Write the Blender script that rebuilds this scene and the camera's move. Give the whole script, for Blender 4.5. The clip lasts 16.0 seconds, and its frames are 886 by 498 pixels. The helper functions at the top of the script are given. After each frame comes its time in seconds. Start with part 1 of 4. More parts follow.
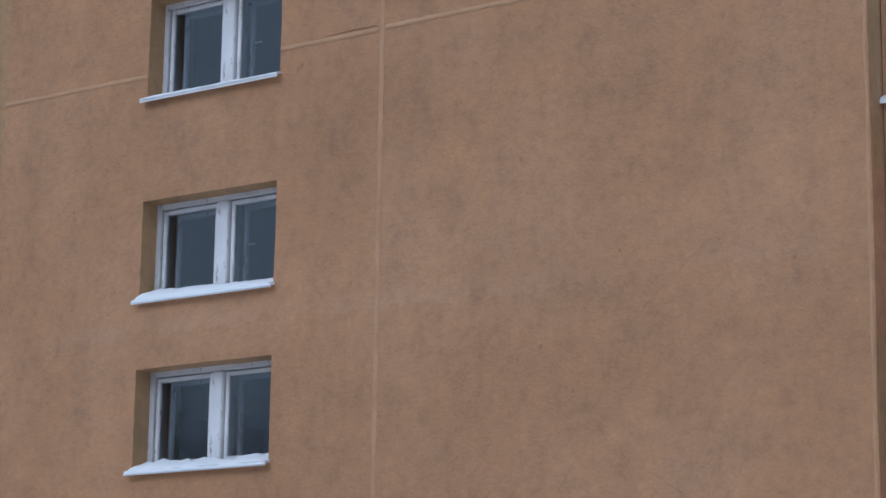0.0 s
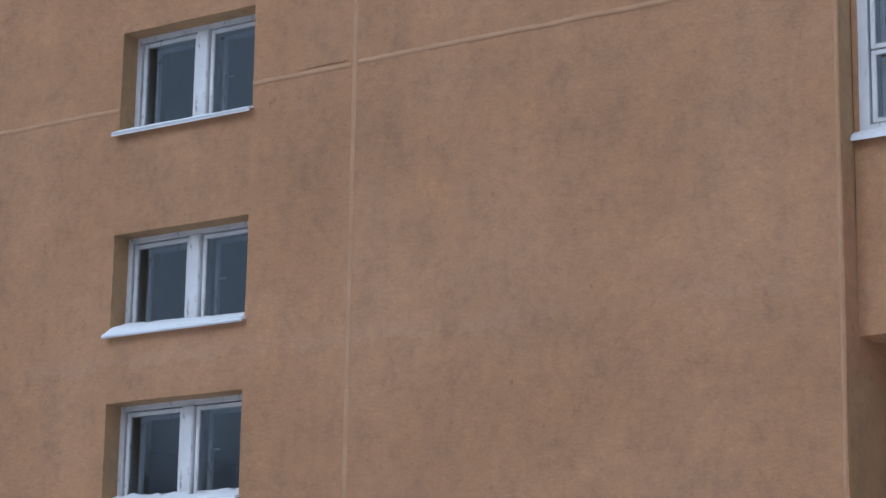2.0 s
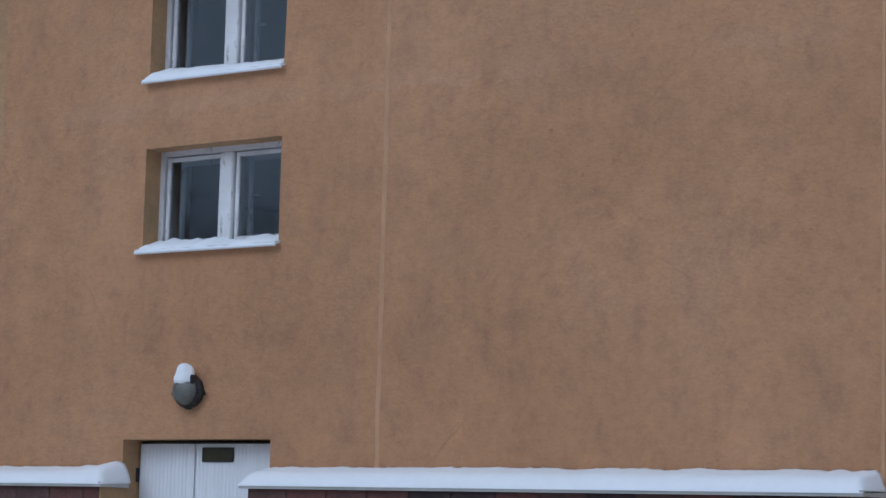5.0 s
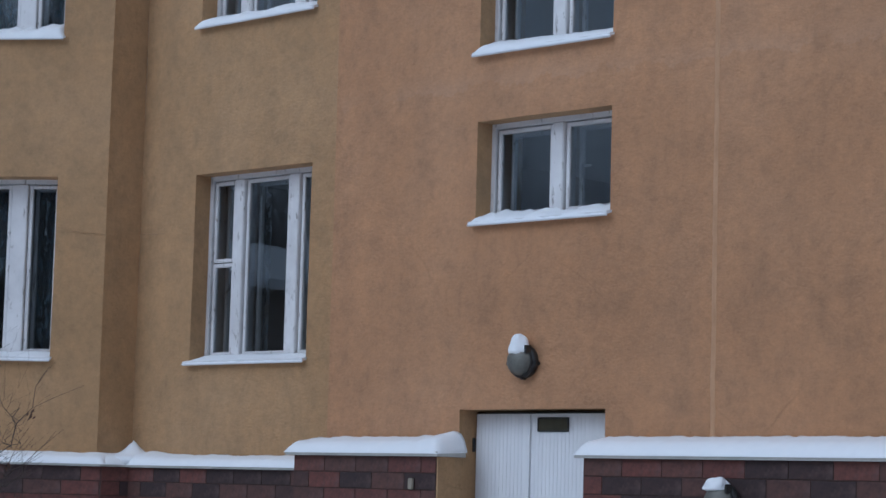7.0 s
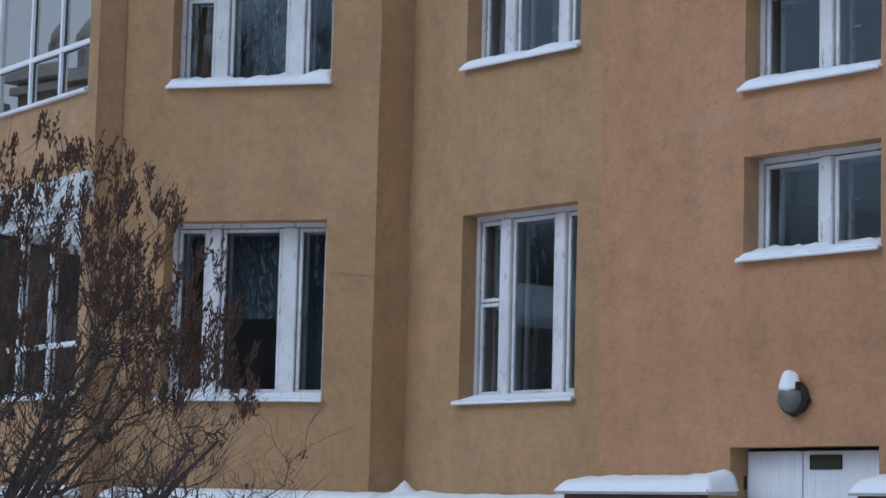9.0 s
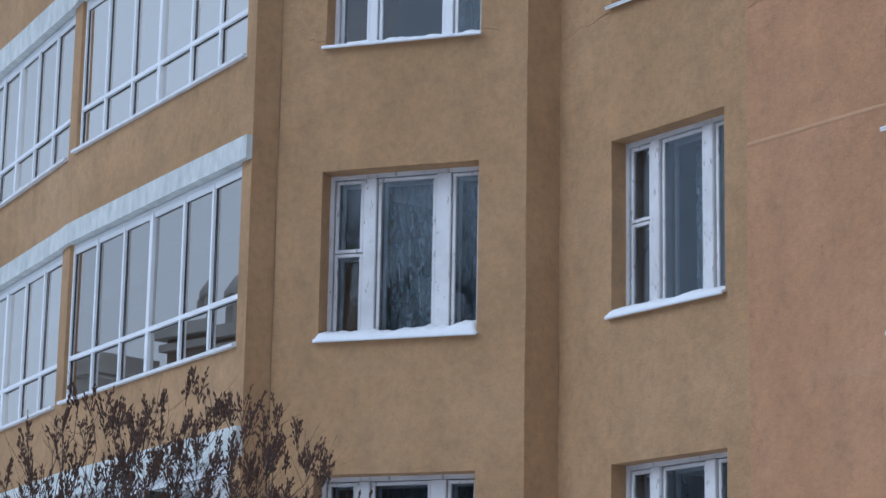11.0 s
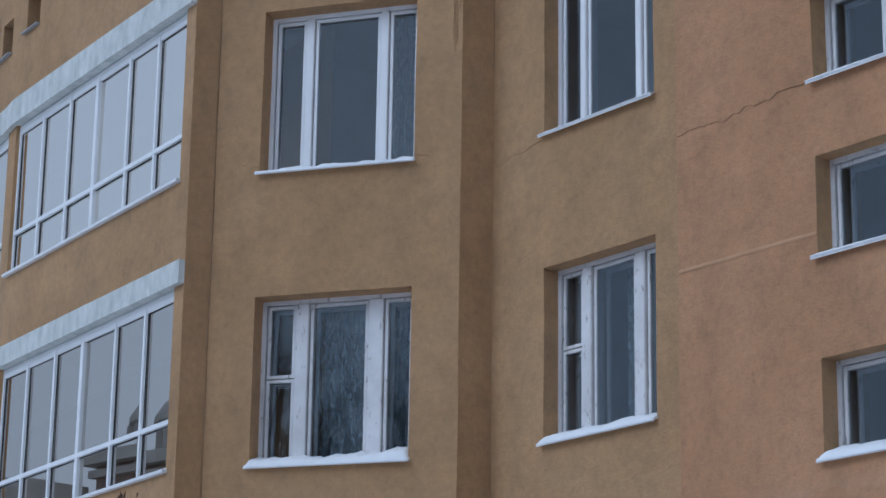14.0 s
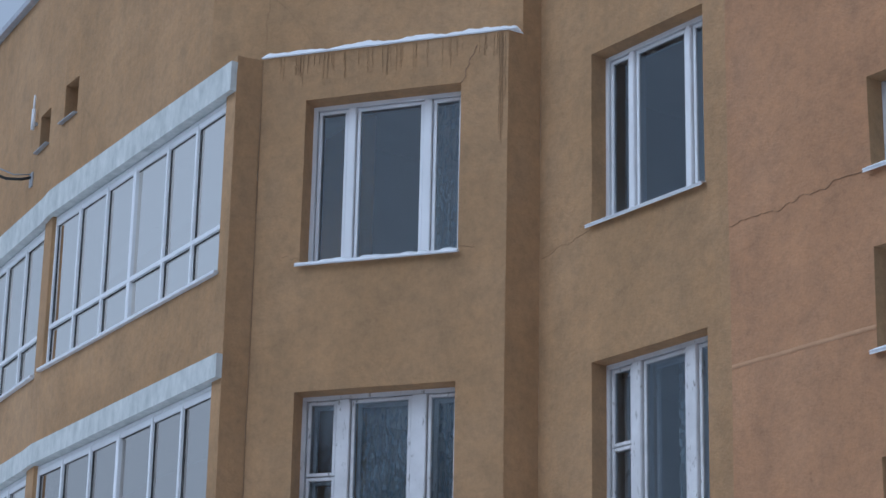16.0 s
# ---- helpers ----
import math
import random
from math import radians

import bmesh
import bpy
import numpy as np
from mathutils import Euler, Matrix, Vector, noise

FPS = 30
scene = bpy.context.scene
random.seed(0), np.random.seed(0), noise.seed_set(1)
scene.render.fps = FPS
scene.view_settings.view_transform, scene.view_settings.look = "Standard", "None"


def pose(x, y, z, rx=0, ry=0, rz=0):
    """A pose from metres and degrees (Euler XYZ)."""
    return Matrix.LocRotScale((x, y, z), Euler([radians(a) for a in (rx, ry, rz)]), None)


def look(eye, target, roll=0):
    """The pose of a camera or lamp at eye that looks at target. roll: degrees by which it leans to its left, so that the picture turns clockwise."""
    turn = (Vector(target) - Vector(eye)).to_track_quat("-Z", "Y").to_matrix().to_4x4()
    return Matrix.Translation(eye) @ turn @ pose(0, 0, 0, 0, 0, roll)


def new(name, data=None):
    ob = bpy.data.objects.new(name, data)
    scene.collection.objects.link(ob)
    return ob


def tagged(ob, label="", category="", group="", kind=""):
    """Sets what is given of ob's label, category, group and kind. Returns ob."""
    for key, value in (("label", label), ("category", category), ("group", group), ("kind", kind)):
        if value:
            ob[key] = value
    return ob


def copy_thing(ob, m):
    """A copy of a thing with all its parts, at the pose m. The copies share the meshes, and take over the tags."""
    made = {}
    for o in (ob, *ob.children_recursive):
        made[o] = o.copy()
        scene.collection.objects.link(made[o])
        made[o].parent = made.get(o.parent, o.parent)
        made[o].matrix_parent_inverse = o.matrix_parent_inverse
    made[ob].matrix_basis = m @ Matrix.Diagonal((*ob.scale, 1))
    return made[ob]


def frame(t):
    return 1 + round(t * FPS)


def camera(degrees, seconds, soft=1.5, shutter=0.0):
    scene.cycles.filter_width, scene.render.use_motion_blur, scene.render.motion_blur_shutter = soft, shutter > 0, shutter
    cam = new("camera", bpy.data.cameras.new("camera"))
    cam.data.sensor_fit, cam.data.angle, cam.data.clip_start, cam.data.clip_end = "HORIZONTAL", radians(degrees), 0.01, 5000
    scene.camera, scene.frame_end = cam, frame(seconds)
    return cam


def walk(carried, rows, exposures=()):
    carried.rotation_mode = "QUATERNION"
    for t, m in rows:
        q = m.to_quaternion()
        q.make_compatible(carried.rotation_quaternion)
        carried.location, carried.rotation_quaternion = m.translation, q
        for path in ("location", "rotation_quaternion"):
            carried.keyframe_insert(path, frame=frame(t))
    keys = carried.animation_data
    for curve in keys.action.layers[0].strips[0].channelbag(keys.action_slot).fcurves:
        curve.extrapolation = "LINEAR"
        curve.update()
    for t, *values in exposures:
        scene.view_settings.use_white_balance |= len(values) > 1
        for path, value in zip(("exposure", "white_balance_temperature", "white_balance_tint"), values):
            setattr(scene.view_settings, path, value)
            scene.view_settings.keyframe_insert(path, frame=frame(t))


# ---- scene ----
# The camera stands still on a tripod and pans over the facade; rows: seconds, x, y, z, yaw, pitch, roll
ROWS = [
    (0, 0.000, 0.000, 1.600, 35.173, 12.291, 0.810),
    (0.5, 0.000, 0.000, 1.600, 34.726, 12.986, 0.963),
    (1, 0.000, 0.000, 1.600, 34.406, 13.046, 1.254),
    (1.5, 0.000, 0.000, 1.600, 34.347, 13.305, 1.068),
    (2, 0.000, 0.000, 1.600, 34.470, 13.162, 0.901),
    (2.5, 0.000, 0.000, 1.600, 34.498, 11.587, 1.467),
    (3, 0.000, 0.000, 1.600, 34.456, 9.540, 1.777),
    (3.2, 0.000, 0.000, 1.600, 34.437, 7.603, 1.967),
    (5.3, 0.000, 0.000, 1.600, 35.835, 6.855, 1.259),
    (5.5, 0.000, 0.000, 1.600, 36.665, 6.731, 1.256),
    (6, 0.000, 0.000, 1.600, 39.526, 6.245, 1.537),
    (6.5, 0.000, 0.000, 1.600, 41.444, 6.006, 1.584),
    (7, 0.000, 0.000, 1.600, 43.496, 5.999, 1.532),
    (7.5, 0.000, 0.000, 1.600, 44.879, 6.219, 1.540),
    (8, 0.000, 0.000, 1.600, 46.550, 6.392, 1.554),
    (8.5, 0.000, 0.000, 1.600, 48.282, 6.575, 1.488),
    (9, 0.000, 0.000, 1.600, 50.100, 6.773, 1.443),
    (9.5, 0.000, 0.000, 1.600, 51.661, 6.875, 1.365),
    (10, 0.000, 0.000, 1.600, 52.529, 7.749, 1.481),
    (10.2, 0.000, 0.000, 1.600, 52.801, 9.189, 1.113),
    (12.3, 0.000, 0.000, 1.600, 54.353, 14.636, 1.086),
    (12.5, 0.000, 0.000, 1.600, 54.317, 14.959, 1.043),
    (13, 0.000, 0.000, 1.600, 53.935, 15.839, 1.218),
    (13.5, 0.000, 0.000, 1.600, 52.526, 16.031, 0.985),
    (14, 0.000, 0.000, 1.600, 52.207, 15.956, 0.878),
    (14.5, 0.000, 0.000, 1.600, 52.195, 15.931, 0.867),
    (15, 0.000, 0.000, 1.600, 52.918, 17.171, 0.967),
    (15.5, 0.000, 0.000, 1.600, 53.289, 18.095, 1.113),
    (15.7, 0.000, 0.000, 1.600, 53.318, 18.126, 1.141),
    (16, -0.443, 0.329, 1.781, 53.361, 18.173, 1.182),
]


def aim(x, y, z, yaw, pitch, roll):
    turn = Euler((radians(90 + pitch), 0, radians(yaw))).to_matrix().to_4x4()
    return Matrix.Translation((x, y, z)) @ turn @ pose(0, 0, 0, 0, 0, roll)


cam = camera(21.507, 16.0, soft=1.5)
EXPOSURES = [(0.0, -0.56, 5000, 8), (1.5, -0.54, 5000, 8), (3.0, -0.56, 5000, 8), (5.5, -0.71, 5000, 8), (7.0, -0.7, 5000, 8), (8.0, -0.71, 4950, 8), (9.0, -0.62, 4950, 8), (10.0, -0.31, 4950, 8), (12.5, -0.64, 4900, 8), (13.5, -0.67, 4900, 8), (16.0, -0.64, 4900, 8)]
walk(cam, [(row[0], aim(*row[1:])) for row in ROWS], EXPOSURES)

# ---- light: a bright overcast winter sky, with the sun behind the cloud ----
SUN_TURN, SUN_HEIGHT = 188.0, 40.0  # degrees
world = bpy.data.worlds.new("winter_sky")
scene.world = world
world.use_nodes = True
wn, wl = world.node_tree.nodes, world.node_tree.links
wn.clear()
sky = wn.new("ShaderNodeTexSky")
sky.sky_type = "NISHITA"
sky.sun_disc = False
sky.sun_elevation, sky.sun_rotation = radians(SUN_HEIGHT), radians(SUN_TURN)
sky.air_density, sky.dust_density, sky.ozone_density = 1.0, 4.0, 1.0
cloud = wn.new("ShaderNodeHueSaturation")
cloud.inputs["Saturation"].default_value = 0.22
wb = wn.new("ShaderNodeBackground")
wb.inputs["Strength"].default_value = 0.15
wo = wn.new("ShaderNodeOutputWorld")
wl.new(sky.outputs[0], cloud.inputs["Color"])
sheet = wn.new("ShaderNodeMix")
sheet.data_type = "RGBA"
sheet.inputs[0].default_value = 0.6
sheet.inputs[7].default_value = (4.85, 5.0, 5.2, 1)
wl.new(cloud.outputs[0], sheet.inputs[6])
wl.new(sheet.outputs[2], wb.inputs[0])
wl.new(wb.outputs[0], wo.inputs[0])

sun_data = bpy.data.lights.new("sun", "SUN")
sun_data.energy, sun_data.angle, sun_data.color = 0.7, radians(40), (1.0, 0.97, 0.93)
sun = new("sun", sun_data)
sun.matrix_world = look((0, 0, 0), (-math.sin(radians(SUN_TURN)) * math.cos(radians(SUN_HEIGHT)),
                                    -math.cos(radians(SUN_TURN)) * math.cos(radians(SUN_HEIGHT)), -math.sin(radians(SUN_HEIGHT))))


# ---- materials ----
def shader(name, rough=0.8, metal=0.0):
    m = bpy.data.materials.new(name)
    m.use_nodes = True
    t = m.node_tree
    b = t.nodes["Principled BSDF"]
    b.inputs["Roughness"].default_value, b.inputs["Metallic"].default_value = rough, metal
    return m, t, b


def noise_node(t, scale, detail=4.0, rough=0.6, coord=None, stretch=(1, 1, 1)):
    c = t.nodes.new("ShaderNodeTexCoord") if coord is None else coord
    mp = t.nodes.new("ShaderNodeMapping")
    mp.inputs["Scale"].default_value = stretch
    n = t.nodes.new("ShaderNodeTexNoise")
    n.inputs["Scale"].default_value, n.inputs["Detail"].default_value, n.inputs["Roughness"].default_value = scale, detail, rough
    t.links.new(c.outputs["Object"], mp.inputs[0])
    t.links.new(mp.outputs[0], n.inputs["Vector"])
    return n


def ramp_node(t, source, stops):
    r = t.nodes.new("ShaderNodeValToRGB")
    while len(r.color_ramp.elements) < len(stops):
        r.color_ramp.elements.new(0.5)
    for e, (at, col) in zip(r.color_ramp.elements, stops):
        e.position, e.color = at, (*col, 1)
    t.links.new(source, r.inputs[0])
    return r


def mix_node(t, fac, a, b, kind="MIX"):
    m = t.nodes.new("ShaderNodeMix")
    m.data_type, m.blend_type = "RGBA", kind
    for socket, value in ((m.inputs[0], fac), (m.inputs[6], a), (m.inputs[7], b)):
        if isinstance(value, bpy.types.NodeSocket):
            t.links.new(value, socket)
        elif isinstance(value, (int, float)):
            socket.default_value = value
        else:
            socket.default_value = (*value, 1)
    return m.outputs[2]


def bump_node(t, b, height, strength, distance):
    n = t.nodes.new("ShaderNodeBump")
    n.inputs["Strength"].default_value, n.inputs["Distance"].default_value = strength, distance
    t.links.new(height, n.inputs["Height"])
    t.links.new(n.outputs[0], b.inputs["Normal"])


def stucco(name, low, mid, high, line=None):
    """Painted rough-cast plaster: cloudy stains, rain streaks, trowel marks and a coarse uneven relief."""
    m, t, b = shader(name, 0.93)
    big = noise_node(t, 0.55, 9, 0.62)
    r = ramp_node(t, big.outputs[0], [(0.28, low), (0.5, mid), (0.72, high)])
    col = r.outputs[0]
    for scale, detail, rough, stretch, stops in (
            (1.5, 6, 0.58, (1.3, 1.3, 0.5), [(0.32, (0.92, 0.93, 0.95)), (0.5, (1.0, 1.0, 1.0)), (0.68, (1.06, 1.045, 1.03))]),
            (4.6, 6, 0.6, (1, 1, 0.85), [(0.34, (0.88, 0.89, 0.91)), (0.47, (0.985, 0.985, 0.99)), (0.66, (1.075, 1.055, 1.03))]),
            (15.0, 5, 0.6, (1, 1, 0.95), [(0.33, (0.91, 0.91, 0.92)), (0.5, (1.0, 1.0, 1.0)), (0.68, (1.07, 1.06, 1.05))]),
            (8.0, 3, 0.55, (1, 1, 0.8), [(0.24, (0.78, 0.77, 0.77)), (0.31, (1.0, 1.0, 1.0))]),
            (44.0, 4, 0.7, (1, 1, 1), [(0.3, (0.93, 0.93, 0.94)), (0.7, (1.06, 1.06, 1.05))])):
        layer = noise_node(t, scale, detail, rough, stretch=stretch)
        col = mix_node(t, 1.0, col, ramp_node(t, layer.outputs[0], stops).outputs[0], "MULTIPLY")
    # a faint net of hairline crazing, only in places
    c = t.nodes.new("ShaderNodeTexCoord")
    warp = noise_node(t, 2.5, 5, 0.6, c)
    warped = mix_node(t, 0.12, c.outputs["Object"], warp.outputs[1], "ADD")
    cells = t.nodes.new("ShaderNodeTexVoronoi")
    cells.feature = "DISTANCE_TO_EDGE"
    cells.inputs["Scale"].default_value = 0.75
    t.links.new(warped, cells.inputs["Vector"])
    hair = ramp_node(t, cells.outputs["Distance"], [(0.0, (1, 1, 1)), (0.006, (0, 0, 0))])
    some = ramp_node(t, noise_node(t, 0.8, 3, 0.5).outputs[0], [(0.55, (0, 0, 0)), (0.68, (0.4, 0.4, 0.4))])
    col = mix_node(t, mix_node(t, 1.0, hair.outputs[0], some.outputs[0], "MULTIPLY"), col, [v * 0.55 for v in low])
    if line is not None:
        # a pale, wavering salt line where an old repair ends
        sep = t.nodes.new("ShaderNodeSeparateXYZ")
        t.links.new(c.outputs["Object"], sep.inputs[0])
        waver = noise_node(t, 2.2, 6, 0.7, c)
        shift = t.nodes.new("ShaderNodeMath")
        shift.operation = "MULTIPLY_ADD"
        shift.inputs[1].default_value, shift.inputs[2].default_value = 0.5, -line - 0.25
        t.links.new(waver.outputs[0], shift.inputs[0])
        total = t.nodes.new("ShaderNodeMath")
        t.links.new(sep.outputs[2], total.inputs[0])
        t.links.new(shift.outputs[0], total.inputs[1])
        band = ramp_node(t, total.outputs[0], [(0.0, (0, 0, 0)), (0.012, (0.5, 0.5, 0.5)), (0.16, (0, 0, 0))])
        gate = ramp_node(t, big.outputs[0], [(0.46, (0, 0, 0)), (0.64, (0.4, 0.4, 0.4))])
        col = mix_node(t, mix_node(t, 1.0, band.outputs[0], gate.outputs[0], "MULTIPLY"), col, (0.62, 0.42, 0.29))
    t.links.new(col, b.inputs["Base Color"])
    grain = noise_node(t, 40.0, 5, 0.7)
    wave = noise_node(t, 8.0, 5, 0.6)
    bump_node(t, b, mix_node(t, 0.68, grain.outputs[0], wave.outputs[0]), 0.85, 0.036)
    return m


ORANGE = stucco("orange_plaster", (0.425, 0.224, 0.108), (0.486, 0.262, 0.13), (0.548, 0.308, 0.162), 4.55)
OCHRE = stucco("ochre_plaster", (0.387, 0.234, 0.108), (0.445, 0.272, 0.13), (0.503, 0.318, 0.163))


def plain(name, low, high, rough=0.6, metal=0.0, scale=6.0, bump=0.0, distance=0.004, stretch=(1, 1, 1)):
    m, t, b = shader(name, rough, metal)
    n = noise_node(t, scale, 6, 0.65, stretch=stretch)
    t.links.new(ramp_node(t, n.outputs[0], [(0.3, low), (0.7, high)]).outputs[0], b.inputs["Base Color"])
    if bump:
        bump_node(t, b, n.outputs[0], bump, distance)
    return m


def worn_white(name):
    """Old white oil paint on wood, grey with dirt and flaked along the grain."""
    m, t, b = shader(name, 0.5)
    n = noise_node(t, 3.0, 5, 0.6)
    base = ramp_node(t, n.outputs[0], [(0.3, (0.64, 0.62, 0.61)), (0.7, (0.82, 0.8, 0.79))])
    flake = noise_node(t, 24.0, 6, 0.72, stretch=(1, 1, 0.3))
    mask = ramp_node(t, flake.outputs[0], [(0.585, (0, 0, 0)), (0.65, (0.9, 0.9, 0.9))])
    col = mix_node(t, mask.outputs[0], base.outputs[0], (0.26, 0.23, 0.2))
    t.links.new(col, b.inputs["Base Color"])
    bump_node(t, b, flake.outputs[0], 0.3, 0.003)
    return m


WOOD_WHITE = worn_white("worn_white_paint")
PVC = plain("white_pvc", (0.84, 0.83, 0.83), (0.9, 0.89, 0.89), 0.35, 0, 2.0)
ALU = plain("white_aluminium", (0.86, 0.86, 0.86), (0.93, 0.92, 0.92), 0.35, 0, 3.0)
BAND = plain("white_washed_concrete", (0.5, 0.52, 0.49), (0.76, 0.76, 0.72), 0.85, 0, 7.0, 0.6, 0.02, (1, 1, 0.5))
METAL = plain("galvanised_sheet", (0.38, 0.39, 0.41), (0.55, 0.56, 0.58), 0.5, 0.4, 8.0)
SILL = plain("white_sheet_metal", (0.74, 0.74, 0.74), (0.88, 0.87, 0.87), 0.45, 0, 7.0)
SNOW = plain("snow", (0.92, 0.93, 0.94), (0.96, 0.965, 0.97), 0.75, 0, 14.0, 0.35, 0.012)
GROOVE = plain("pale_joint", (0.48, 0.272, 0.14), (0.58, 0.343, 0.188), 0.9, 0, 5.0, 0.3)
DOOR_PAINT = plain("white_door_paint", (0.78, 0.78, 0.79), (0.88, 0.88, 0.88), 0.45, 0, 4.0, 0.1, 0.002, (3, 3, 0.3))
DARK = plain("dark_metal", (0.02, 0.02, 0.02), (0.06, 0.055, 0.05), 0.5, 0.3, 20.0)
ROOM = plain("room_wallpaper", (0.6, 0.53, 0.47), (0.74, 0.67, 0.6), 0.9, 0, 2.0)
CAPSTONE = plain("grey_cap_sheet", (0.4, 0.39, 0.36), (0.56, 0.54, 0.5), 0.6, 0.0, 6.0)
MORTAR = plain("mortar", (0.055, 0.034, 0.029), (0.1, 0.064, 0.054), 0.95, 0, 30.0, 0.5)
ROOFING = plain("grey_roofing", (0.16, 0.16, 0.17), (0.24, 0.24, 0.25), 0.8, 0, 4.0)


def glass_material(name, tint, ior, sheen):
    m = bpy.data.materials.new(name)
    m.use_nodes = True
    t = m.node_tree
    t.nodes.clear()
    clear, gloss = t.nodes.new("ShaderNodeBsdfTransparent"), t.nodes.new("ShaderNodeBsdfGlossy")
    clear.inputs[0].default_value = (*tint, 1)
    gloss.inputs["Roughness"].default_value = 0.0
    gloss.inputs["Color"].default_value = (*sheen, 1)
    fres, mix, out = t.nodes.new("ShaderNodeFresnel"), t.nodes.new("ShaderNodeMixShader"), t.nodes.new("ShaderNodeOutputMaterial")
    fres.inputs["IOR"].default_value = ior
    t.links.new(fres.outputs[0], mix.inputs[0])
    t.links.new(clear.outputs[0], mix.inputs[1])
    t.links.new(gloss.outputs[0], mix.inputs[2])
    t.links.new(mix.outputs[0], out.inputs[0])
    return m


GLASS = glass_material("window_glass", (0.84, 0.88, 0.9), 1.85, (0.85, 0.93, 1.0))
INNER_GLASS = glass_material("inner_glass", (0.88, 0.91, 0.92), 1.5, (0.84, 0.93, 1.0))
# lower balconies' glass: the darker low sky it mirrors is put into its colour
LOW_SKY_GLASS = glass_material("low_sky_balcony_glass", (0.7, 0.72, 0.7), 14.0, (0.84, 0.8, 0.745))
BALCONY_GLASS = glass_material("balcony_glass", (0.8, 0.84, 0.85), 60.0, (0.95, 0.91, 0.845))


CLEAR = bpy.data.materials.new("clear_rear_face")
CLEAR.use_nodes = True
CLEAR.node_tree.nodes.clear()
clear_bsdf = CLEAR.node_tree.nodes.new("ShaderNodeBsdfTransparent")
clear_out = CLEAR.node_tree.nodes.new("ShaderNodeOutputMaterial")
CLEAR.node_tree.links.new(clear_bsdf.outputs[0], clear_out.inputs[0])


def brick_material():
    m, t, b = shader("clinker_tile", 0.7)
    info = t.nodes.new("ShaderNodeObjectInfo")
    r = ramp_node(t, info.outputs["Random"], [(0.0, (0.034, 0.019, 0.018)), (0.28, (0.042, 0.022, 0.02)), (0.34, (0.078, 0.037, 0.029)), (0.62, (0.09, 0.041, 0.031)), (0.7, (0.125, 0.042, 0.031)), (1.0, (0.105, 0.038, 0.03))])
    n = noise_node(t, 16.0, 6, 0.7)
    nr = ramp_node(t, n.outputs[0], [(0.3, (0.6, 0.6, 0.64)), (0.7, (1.4, 1.32, 1.25))])
    col = mix_node(t, 1.0, r.outputs[0], nr.outputs[0], "MULTIPLY")
    bloom = noise_node(t, 5.0, 6, 0.7)
    br = ramp_node(t, bloom.outputs[0], [(0.52, (0, 0, 0)), (0.75, (0.4, 0.4, 0.4))])
    t.links.new(mix_node(t, br.outputs[0], col, (0.16, 0.1, 0.09)), b.inputs["Base Color"])
    bump_node(t, b, n.outputs[0], 0.4, 0.006)
    return m


BRICK = brick_material()


def lace_material():
    m = bpy.data.materials.new("lace_curtain")
    m.use_nodes = True
    t = m.node_tree
    t.nodes.clear()
    clear, dif, mix, out = (t.nodes.new("ShaderNode" + k) for k in ("BsdfTransparent", "BsdfDiffuse", "MixShader", "OutputMaterial"))
    dif.inputs[0].default_value = (0.62, 0.7, 0.76, 1)
    n = noise_node(t, 34.0, 5, 0.7, stretch=(1, 1, 0.35))
    r = ramp_node(t, n.outputs[0], [(0.43, (0.1, 0.1, 0.1)), (0.66, (0.62, 0.62, 0.62))])
    t.links.new(r.outputs[0], mix.inputs[0])
    t.links.new(clear.outputs[0], mix.inputs[1])
    t.links.new(dif.outputs[0], mix.inputs[2])
    t.links.new(mix.outputs[0], out.inputs[0])
    return m


LACE = lace_material()


# ---- mesh helpers ----
def box(bm, x0, x1, y0, y1, z0, z1, bevel=0.0):
    v = [bm.verts.new(c) for c in ((x0, y0, z0), (x1, y0, z0), (x1, y1, z0), (x0, y1, z0), (x0, y0, z1), (x1, y0, z1), (x1, y1, z1), (x0, y1, z1))]
    fs = [bm.faces.new([v[i] for i in f]) for f in ((3, 2, 1, 0), (4, 5, 6, 7), (0, 1, 5, 4), (1, 2, 6, 5), (2, 3, 7, 6), (3, 0, 4, 7))]
    if bevel:
        bmesh.ops.bevel(bm, geom=list({e for f in fs for e in f.edges}), offset=bevel, segments=2, affect="EDGES")
    return bm


def boxed(*size, bevel=0.0):
    return box(bmesh.new(), *size, bevel=bevel)


def mesh_of(bm, name, material, smooth=False):
    me = bpy.data.meshes.new(name)
    bm.normal_update()
    bm.to_mesh(me)
    bm.free()
    me.materials.append(material)
    if smooth:
        me.polygons.foreach_set("use_smooth", [True] * len(me.polygons))
    return me


def part(name, bm, material, parent=None, label="", smooth=False):
    ob = new(name, mesh_of(bm, name, material, smooth))
    ob.parent = parent
    return tagged(ob, label)


def thing(name, m, label, category, group="", kind=""):
    ob = new(name)
    ob.matrix_world = m
    return tagged(ob, label, category, group, kind)


